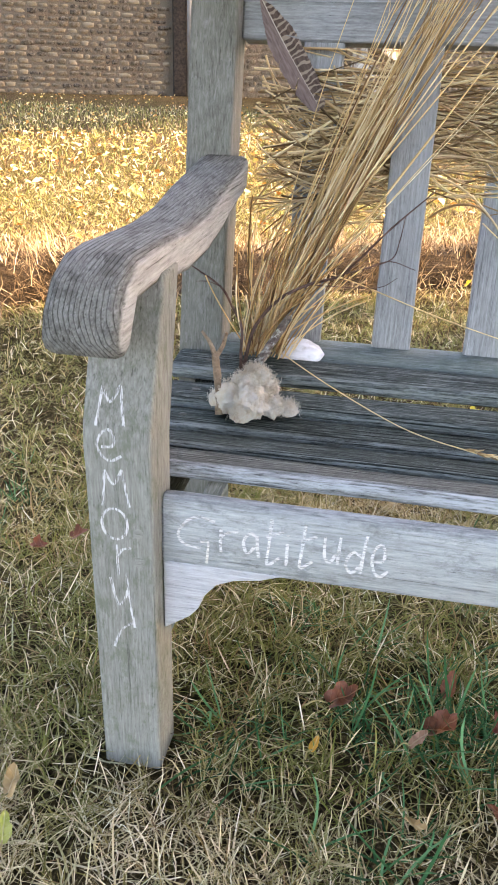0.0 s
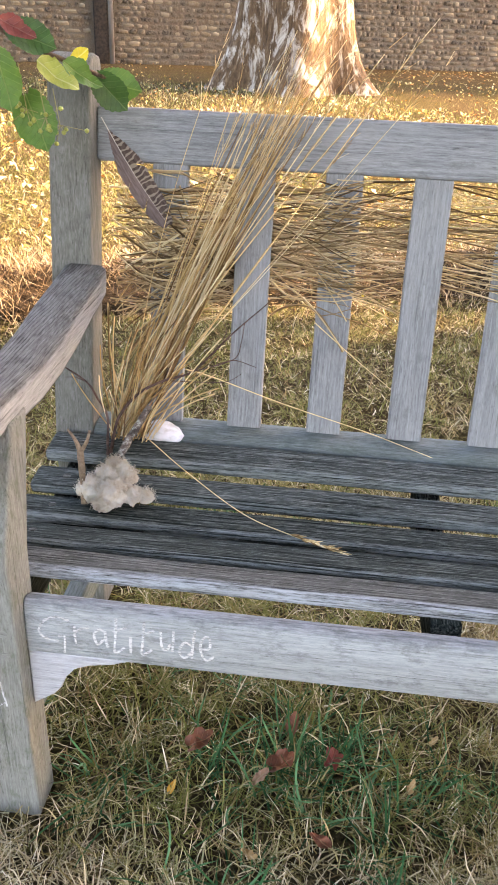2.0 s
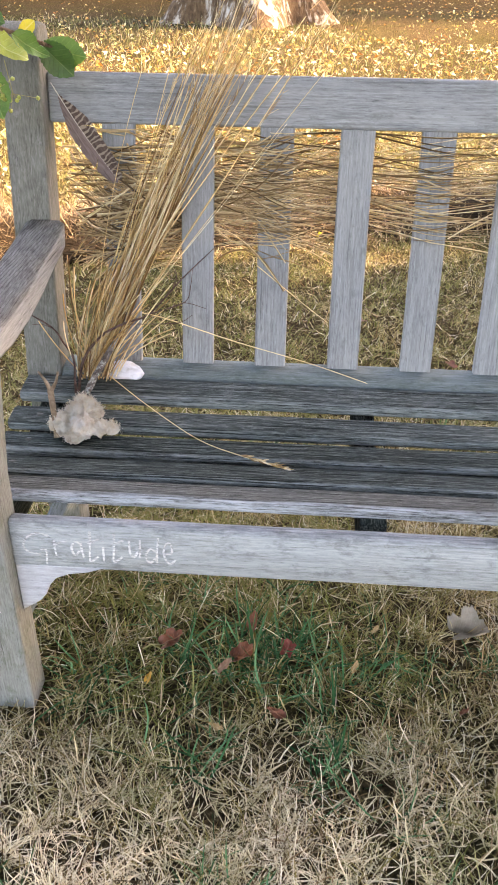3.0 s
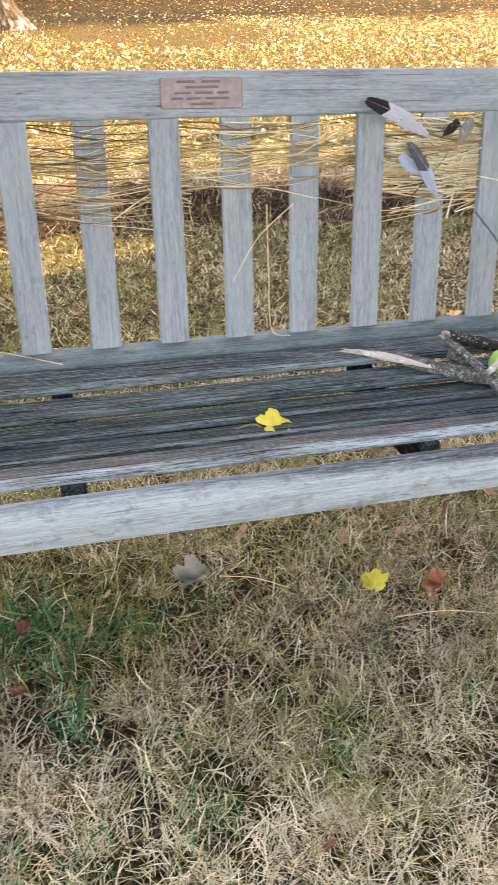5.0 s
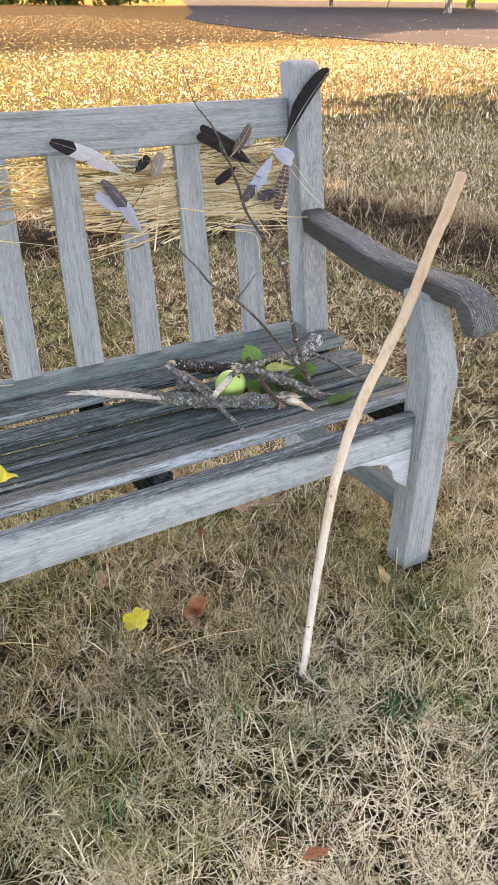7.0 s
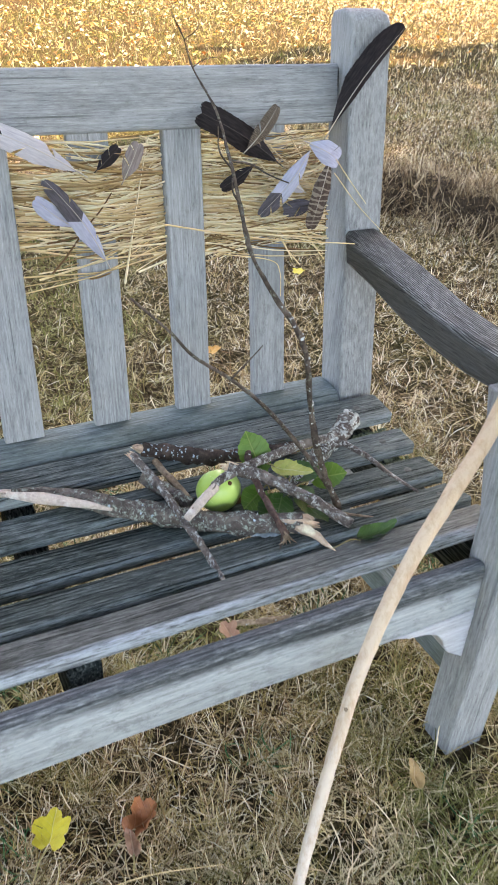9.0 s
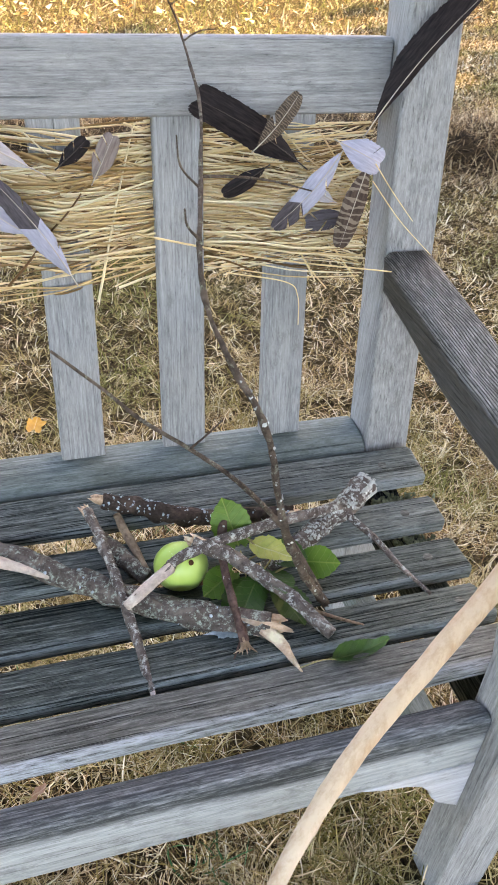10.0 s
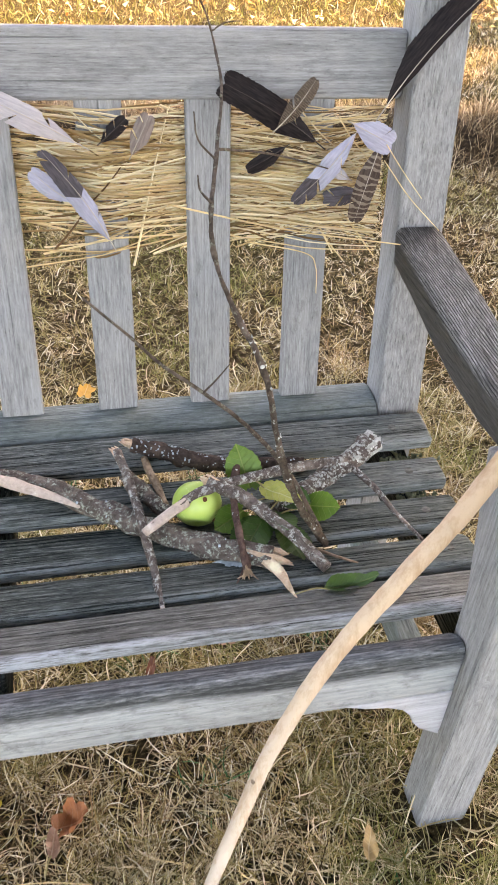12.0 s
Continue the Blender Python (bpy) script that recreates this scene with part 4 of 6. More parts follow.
def straw_sheaf():
    rng = np.random.default_rng(31)
    c, m = 76, 16
    t = np.linspace(0, 1, m)[None, :, None]
    base = np.column_stack([rng.uniform(-0.825, -0.765, c), rng.uniform(0.418, 0.462, c), rng.uniform(0.394, 0.402, c)])
    ztop = np.clip(rng.normal(0.86, 0.10, c), 0.62, 1.06)
    lean = rng.normal(0.0, 1.0, c)
    k = (ztop - 0.38) / 0.5
    top = np.column_stack([-0.80 + 0.215 * k + 0.036 * lean * k, 0.447 + 0.075 * k + rng.normal(0, 0.008, c), ztop])
    far = rng.random(c) < 0.12
    top[far] += np.column_stack([rng.uniform(0.05, 0.22, far.sum()), np.zeros(far.sum()), rng.uniform(-0.03, 0.05, far.sum())])
    top[:, 1] = np.minimum(top[:, 1], 0.448 + 0.155 * (top[:, 2] - 0.38))
    mid = (base + top) / 2 + np.column_stack([rng.normal(-0.008, 0.008, c), rng.normal(0, 0.006, c), rng.normal(0, 0.004, c)])
    p = base[:, None] * (1 - t) ** 2 + 2 * (2 * mid - (base + top) / 2)[:, None] * t * (1 - t) + top[:, None] * t ** 2
    r = rng.uniform(0.0008, 0.0019, c)[:, None] * np.linspace(1.2, 0.5, m)[None, :]
    v, tr = strands(p, r)
    vs, ts, o = [v], [tr], len(v)
    # feathery seed heads on some of the tall stalks
    tall = np.where(ztop > 0.84)[0]
    for i in tall:
        d = p[i, -1] - p[i, -4]
        d /= np.linalg.norm(d)
        h, q = 7, 4
        s = np.linspace(0, 1, q)[None, :, None]
        at = p[i, -1] + d * rng.uniform(-0.09, 0.015, h)[:, None]
        way = d + rng.normal(0, 0.22, (h, 3))
        hair = at[:, None] + way[:, None] * s * rng.uniform(0.012, 0.035, h)[:, None, None]
        v, tr = strands(hair, np.full((h, q), 0.00055) * np.linspace(1, 0.4, q)[None])
        vs.append(v), ts.append(tr + o)
        o += len(v)
    # short bent leaves round the foot
    f, q = 60, 8
    s = np.linspace(0, 1, q)[None, :, None]
    foot = np.column_stack([rng.uniform(-0.83, -0.75, f), rng.uniform(0.415, 0.460, f), np.full(f, 0.394)])
    way = np.column_stack([rng.normal(0.02, 0.05, f), rng.uniform(-0.03, 0.01, f), rng.uniform(0.10, 0.26, f)])
    v, tr = strands(foot[:, None] + way[:, None] * s + np.array([0.03, 0, -0.02]) * s ** 2, np.full((f, q), 0.0012))
    vs.append(v), ts.append(tr + o)
    me = fast_mesh("straw_sheaf", np.concatenate(vs), np.concatenate(ts), SHEAF)
    tagged(new("straw_sheaf", me), "sheaf of long dry grass stalks leaning against the bench back", "straw", kind="stuff")


straw_sheaf()


def lone_stalk(points, r, label, head=False):
    pts = spline(points, 8)
    root = thing("grass_stalk", label, "stalk")
    part("stem", tube(pts, [r * (1 - 0.4 * i / len(pts)) for i in range(len(pts))], 5), STRAW, root)
    if head:
        bm = bmesh.new()
        a, b = pts[-1], pts[-10]
        for k in range(30):
            p = a.lerp(b, k / 30)
            side = Vector((random.uniform(-1, 1), random.uniform(-1, 1), random.uniform(-0.3, 1))) * 0.35
            d = ((a - b).normalized() + side).normalized()
            tube([p, p + d * 0.008, p + d * 0.016], [0.0006, 0.0013, 0.0003], 4, bm=bm)
        part("seed_head", bm, STRAW, root)
    return root


lone_stalk([(-0.765, 0.430, 0.400), (-0.68, 0.352, 0.384), (-0.58, 0.268, 0.371), (-0.50, 0.225, 0.369), (-0.435, 0.195, 0.370)], 0.0009, "pale grass stalk with a seed head lying across the seat", True)
lone_stalk([(-0.70, 0.452, 0.515), (-0.655, 0.462, 0.500), (-0.54, 0.468, 0.460), (-0.40, 0.466, 0.422), (-0.292, 0.450, 0.394)], 0.0011, "single pale straw leaning before the back slats")
lone_stalk([(-0.50, 0.505, 0.590), (-0.43, 0.500, 0.535), (-0.37, 0.492, 0.492)], 0.0009, "single pale straw leaning before the back slats")
lone_stalk([(0.55, 0.505, 0.70), (0.70, 0.480, 0.672), (0.846, 0.450, 0.659)], 0.0014, "thick pale straw jutting past the bench post")
lone_stalk([(0.822, 0.49, 0.755), (0.86, 0.478, 0.71), (0.905, 0.468, 0.668)], 0.0007, "thin white straw hanging beside the post")
lone_stalk([(0.822, 0.49, 0.775), (0.845, 0.482, 0.745), (0.875, 0.475, 0.71)], 0.0007, "thin white straw hanging beside the post")
lone_stalk([(0.66, 0.515, 0.640), (0.735, 0.508, 0.625), (0.752, 0.505, 0.605), (0.756, 0.503, 0.565)], 0.0010, "bent straw hanging under the woven band")
lone_stalk([(0.17, 0.508, 0.66), (0.10, 0.500, 0.60), (0.05, 0.492, 0.52)], 0.0010, "single pale straw leaning before the back slats")
lone_stalk([(0.12, 0.515, 0.66), (0.125, 0.500, 0.52), (0.13, 0.483, 0.415), (0.165, 0.468, 0.404)], 0.0010, "long bent straw hanging down the bench back")


lone_stalk([(-0.043, 0.195, 0.034), (0.02, 0.17, 0.038), (0.082, 0.130, 0.034)], 0.0011, "pale dry stalk lying on the grass")
lone_stalk([(0.251, 0.011, 0.034), (0.34, 0.0, 0.040), (0.435, -0.024, 0.034)], 0.0010, "thin pale stalk lying on the grass")


# ---- chalk words and plaque on the bench ----
def chalk_material(name, stretch, cover=0.0):
    """Chalk that only caught the raised grain; stretch follows the grain of the board."""
    n = Nodes(name, 0.95)
    rub = n.noise(n.coords(stretch), 300, 4, 0.7)
    n.colour(n.ramp(rub, (0.3, (0.62, 0.63, 0.64)), (0.6, (0.86, 0.87, 0.88))))
    hole, blend = n.node("ShaderNodeBsdfTransparent"), n.node("ShaderNodeMixShader")
    n.link(n.ramp(rub, (0.355 - cover, 0.0), (0.54 - cover, 0.64)), blend.inputs[0])
    n.link(hole.outputs[0], blend.inputs[1])
    n.link(n.b.outputs[0], blend.inputs[2])
    n.link(blend.outputs[0], n.t.nodes["Material Output"].inputs[0])
    return n.m


CHALK_LEG = chalk_material("white_chalk_on_leg", (2.4, 1.0, 0.22))
CHALK_RAIL = chalk_material("white_chalk_on_rail", (0.30, 1.0, 2.0), 0.03)
# strokes of the handwriting, in a box one wide and one high
OVAL = [(0.5 + 0.5 * math.sin(0.2 + 6.6 * k / 14), 0.5 + 0.5 * math.cos(0.2 + 6.6 * k / 14)) for k in range(15)]
HAND = {
    "M": ([(0.0, 0.0), (0.15, 0.95)], [(0.15, 0.92), (0.45, 0.60), (0.78, 1.0)], [(0.78, 1.0), (0.88, 0.5), (1.0, 0.04)]),
    "e": ([(0.15, 0.45), (0.62, 0.50), (0.70, 0.80), (0.48, 1.0), (0.16, 0.85), (0.02, 0.50), (0.20, 0.14), (0.55, 0.0), (0.98, 0.20)],),
    "o": (OVAL,),
    "r": ([(0.12, 1.0), (0.10, 0.5), (0.14, 0.0)], [(0.10, 0.62), (0.45, 0.86), (1.0, 0.95)]),
    "y": ([(0.0, 0.92), (0.15, 0.70), (0.32, 0.58), (0.60, 0.68), (0.70, 0.78)], [(0.68, 1.0), (0.80, 0.65), (0.96, 0.30)], [(0.96, 0.38), (0.45, 0.27), (0.14, 0.12), (0.0, 0.0)]),
    "G": ([(1.0, 0.93), (0.58, 1.0), (0.22, 0.86), (0.02, 0.58), (0.18, 0.38), (0.62, 0.32)], [(0.62, 0.46), (0.82, 0.46), (0.78, 0.0)]),
    "a": ([(0.85, 0.72), (0.42, 0.85), (0.05, 0.50), (0.30, 0.10), (0.76, 0.42)], [(0.85, 0.80), (0.90, 0.30), (1.0, 0.0)]),
    "t": ([(0.30, 1.0), (0.16, 0.40), (0.10, 0.0), (0.80, 0.18)], [(0.0, 0.60), (1.0, 0.76)]),
    "i": ([(0.5, 0.72), (0.4, 0.0)], [(0.5, 1.0), (0.6, 0.95)]),
    "u": ([(0.0, 0.95), (0.04, 0.25), (0.40, 0.05), (0.80, 0.40)], [(1.0, 1.0), (0.90, 0.0)]),
    "d": ([(0.78, 0.45), (0.32, 0.52), (0.0, 0.22), (0.30, 0.0), (0.76, 0.20)], [(1.0, 1.0), (0.86, 0.5), (0.78, 0.0)]),
}


def leg_face(z):
    return float(np.interp(z, [p[0] for p in LEG_FRONT], [p[1] for p in LEG_FRONT]))


def chalk_letter(char, x0, x1, z0, z1, face, material, width, seed):
    """One hand-drawn letter in that box of the board's face; face(z) gives the face's y."""
    rng = random.Random(seed)
    bm = bmesh.new()
    for stroke in HAND[char]:
        pts = spline([(x0 + u * (x1 - x0), 0, z0 + v * (z1 - z0)) for u, v in stroke], 6)
        rows = []
        for k, p in enumerate(pts):
            d = (pts[min(k + 1, len(pts) - 1)] - pts[max(k - 1, 0)]).normalized()
            w = width * rng.uniform(0.75, 1.15) / 2
            side = Vector((d.z, 0, -d.x)) * w
            rows.append([bm.verts.new((q.x, face(q.z) - 0.0011, q.z)) for q in (p - side, p + side)])
        for a, b in zip(rows, rows[1:]):
            bm.faces.new((a[0], a[1], b[1], b[0]))
    bench_part("chalk_letter", bm, material, None, "white chalk letter")


for k, (char, x0, x1, z0, z1) in enumerate((("M", -0.882, -0.853, 0.458, 0.497), ("e", -0.881, -0.855, 0.422, 0.455), ("M", -0.879, -0.850, 0.368, 0.413), ("o", -0.881, -0.853, 0.329, 0.366),
                                            ("r", -0.868, -0.850, 0.284, 0.322), ("y", -0.875, -0.849, 0.184, 0.287))):
    chalk_letter(char, x0, x1, z0, z1, leg_face, CHALK_LEG, 0.0030, k)
for k, (char, x0, x1, z0, z1) in enumerate((("G", -0.807, -0.766, 0.296, 0.353), ("r", -0.762, -0.741, 0.313, 0.342), ("a", -0.736, -0.718, 0.312, 0.346), ("t", -0.711, -0.693, 0.305, 0.361), ("i", -0.691, -0.686, 0.307, 0.345),
                                            ("t", -0.676, -0.658, 0.307, 0.360), ("u", -0.650, -0.634, 0.317, 0.350), ("d", -0.627, -0.607, 0.309, 0.357), ("e", -0.601, -0.583, 0.309, 0.347))):
    chalk_letter(char, x0, x1, z0, z1, lambda z: 0.0254, CHALK_RAIL, 0.0034, 20 + k)

n_ = Nodes("bronze_plaque", 0.5)
dull = n_.noise(n_.coords((1, 1, 1)), 60, 5, 0.7)
n_.b.inputs["Metallic"].default_value = 0.4
n_.bump(dull, 0.001)
PLAQUE = n_.colour(n_.ramp(dull, (0.3, (0.20, 0.15, 0.14)), (0.7, (0.31, 0.24, 0.225))))
n_ = Nodes("plaque_lettering", 0.7)
PLAQUE_INK = n_.colour((0.155, 0.120, 0.113))


def memorial_plaque():
    zc = 0.853
    tilt = -math.degrees(math.atan(SLOPE))
    m = along_x(0.004, y_slat(zc) - 0.0075, zc, tilt)
    plate = bench_part("plaque", bar(0.150, section(0.004, 0.052, 0.0015), 2, 0.0, 0.0, 0.002), PLAQUE, m, "small tarnished bronze plaque")
    rng = random.Random(2)
    for row, spans in enumerate((((-0.045, -0.012), (0.0, 0.035)), ((-0.03, 0.03),), ((-0.05, -0.02), (-0.012, 0.02), (0.028, 0.05)), ((-0.055, -0.035), (-0.028, -0.002), (0.006, 0.05)), ((-0.02, 0.02),))):
        for a, b in spans:
            line = part("lettering", bar(b - a, section(0.0012, 0.0042, 0.0004, 1), 2, 0.0, 0.0, 0.0006), PLAQUE_INK, plate)
            line.location = ((a + b) / 2, -0.0021, 0.019 - row * 0.0092)
    return plate


memorial_plaque()

# ---- leaves ----
def leaf_mesh(kind, size, curl, seed):
    """A leaf with its stalk at the origin and its tip along +x, about size long."""
    rng = random.Random(seed)
    bm = bmesh.new()
    steps, rings = 44, 4
    centre = 0.5 * size
    grid = []
    for j in range(rings + 1):
        ring = []
        for k in range(steps):
            a = 2 * math.pi * k / steps
            if kind == "lobed":
                r = 0.30 + (0.17 + 0.10 * noise.noise(Vector((math.cos(a) * 2, math.sin(a) * 2, seed)))) * abs(math.cos(2.5 * a)) ** 0.7 + 0.03 * rng.uniform(-1, 1)
                if abs(a - math.pi) < 0.25:
                    r *= 0.75
            elif kind == "heart":
                r = 0.40 + 0.08 * math.cos(a) + 0.07 * math.exp(-(min(a, 2 * math.pi - a) / 0.20) ** 2) + 0.05 * math.cos(2 * a) - (0.09 if abs(a - math.pi) < 0.25 else 0) + 0.012 * math.cos(a * 22)
                r *= 1 - 0.12 * abs(math.sin(a))
            else:
                r = 0.50 / math.sqrt((math.cos(a)) ** 2 + (math.sin(a) / (0.48 - 0.12 * math.cos(a))) ** 2) + 0.008 * math.cos(a * 22) + 0.05 * noise.noise(Vector((math.cos(a) * 3, math.sin(a) * 3, seed)))
            r *= size * j / rings
            x, y = centre + r * math.cos(a), r * math.sin(a)
            z = curl * (y / size) ** 2 * size * 2.2 + 0.5 * curl * size * ((x - centre) / size) ** 2 + (0.05 + 0.10 * max(curl - 0.5, 0)) * size * noise.noise(Vector((x / size * 3, y / size * 3, seed)))
            if curl >= 1.2:  # a dead leaf rolls in on itself
                bend = y / size * curl * 2.0 + 0.5 * (x - centre) / size
                z = size * (1 - math.cos(bend)) / (2.0 * curl) + 0.3 * size * ((x - centre) / size) ** 2 + 0.16 * size * noise.noise(Vector((x / size * 4, y / size * 4, seed)))
                y = size * math.sin(bend) / (2.0 * curl)
            z -= 0.012 * size * math.exp(-abs(y) / (0.03 * size))
            ring.append((x, y, z))
        grid.append(ring)
    hub = bm.verts.new(grid[0][0])
    prev = None
    for j in range(1, rings + 1):
        cur = [bm.verts.new(p) for p in grid[j]]
        for k in range(steps):
            k2 = (k + 1) % steps
            if prev is None:
                bm.faces.new((hub, cur[k], cur[k2]))
            else:
                bm.faces.new((prev[k], cur[k], cur[k2], prev[k2]))
        prev = cur
    return bm


def green_leaf_material(name, a, b, vein):
    n = Nodes(name, 0.45)
    n.b.inputs["Specular IOR Level"].default_value = 0.45
    blot = n.noise(n.coords((1, 1, 1), True), 55, 5, 0.65)
    base = n.ramp(blot, (0.3, a), (0.7, b))
    axes = n.node("ShaderNodeSeparateXYZ")
    n.link(n.coords(), axes.inputs[0])
    off = n.math("ABSOLUTE", axes.outputs[1])
    lane = n.math("ADD", n.math("SUBTRACT", axes.outputs[0], n.math("MULTIPLY", off, 0.75)), n.math("MULTIPLY", blot, 0.004))
    ribs = n.ramp(n.math("FRACT", n.math("MULTIPLY", lane, 105.0)), (0.0, 0.45), (0.10, 0.0))
    midrib = n.ramp(n.math("MULTIPLY", off, 1000.0), (0.5, 0.7), (1.0, 0.0))
    veins = n.math("MAXIMUM", ribs, midrib)
    base = n.mix(veins, base, vein)
    n.bump(n.math("SUBTRACT", blot, veins), 0.002)
    n.colour(base)
    return n.thin(0.25)


GREEN_LEAF = green_leaf_material("green_leaf", (0.060, 0.145, 0.018), (0.105, 0.21, 0.030), (0.20, 0.28, 0.07))
DEEP_LEAF = green_leaf_material("deep_green_leaf", (0.026, 0.075, 0.014), (0.048, 0.12, 0.022), (0.10, 0.17, 0.05))
YELLOW_LEAF = green_leaf_material("yellow_leaf", (0.62, 0.50, 0.03), (0.78, 0.66, 0.06), (0.80, 0.72, 0.22))
LIME_LEAF = green_leaf_material("yellowing_leaf", (0.30, 0.36, 0.06), (0.50, 0.50, 0.14), (0.60, 0.60, 0.30))
RUST_LEAF = green_leaf_material("rust_leaf", (0.085, 0.027, 0.013), (0.25, 0.080, 0.036), (0.34, 0.16, 0.085))
COPPER_LEAF = green_leaf_material("copper_leaf", (0.24, 0.080, 0.028), (0.44, 0.165, 0.062), (0.48, 0.25, 0.12))
PINK_LEAF = green_leaf_material("faded_leaf", (0.28, 0.145, 0.088), (0.48, 0.29, 0.20), (0.54, 0.37, 0.26))
TAN_LEAF = green_leaf_material("tan_leaf", (0.34, 0.21, 0.09), (0.52, 0.36, 0.17), (0.60, 0.46, 0.26))
GREY_LEAF = green_leaf_material("grey_leaf", (0.17, 0.15, 0.115), (0.29, 0.26, 0.205), (0.36, 0.33, 0.27))
RED_LEAF = green_leaf_material("red_leaf", (0.14, 0.024, 0.018), (0.28, 0.062, 0.042), (0.33, 0.13, 0.10))
ORANGE_LEAF = green_leaf_material("orange_leaf", (0.52, 0.24, 0.03), (0.68, 0.38, 0.06), (0.70, 0.5, 0.2))

STALK = Nodes("leaf_stalk", 0.6).colour((0.30, 0.26, 0.12))


def leaf(kind, size, curl, seed, material, m, label, name="fallen_leaf", group="", stalk=0.5):
    root = thing(name, label, "leaf", group=group)
    part("blade", leaf_mesh(kind, size, curl, seed), material, root)
    if stalk:
        pts = [(0.12 * size, 0, 0.0), (-0.15 * size, 0.03 * size, 0.01), (-stalk * size, 0.10 * size, 0.03 * size)]
        part("leaf_stem", tube(spline(pts, 3), [0.0011] * 7, 5), STALK, root)
    root.matrix_world = m
    return root


def lying(x, y, z, turn, tip=0.0, roll=0.0, size=0.0):
    return pose(x, y, z, roll, -tip, turn) @ Matrix.Translation((-0.5 * size, 0, 0))


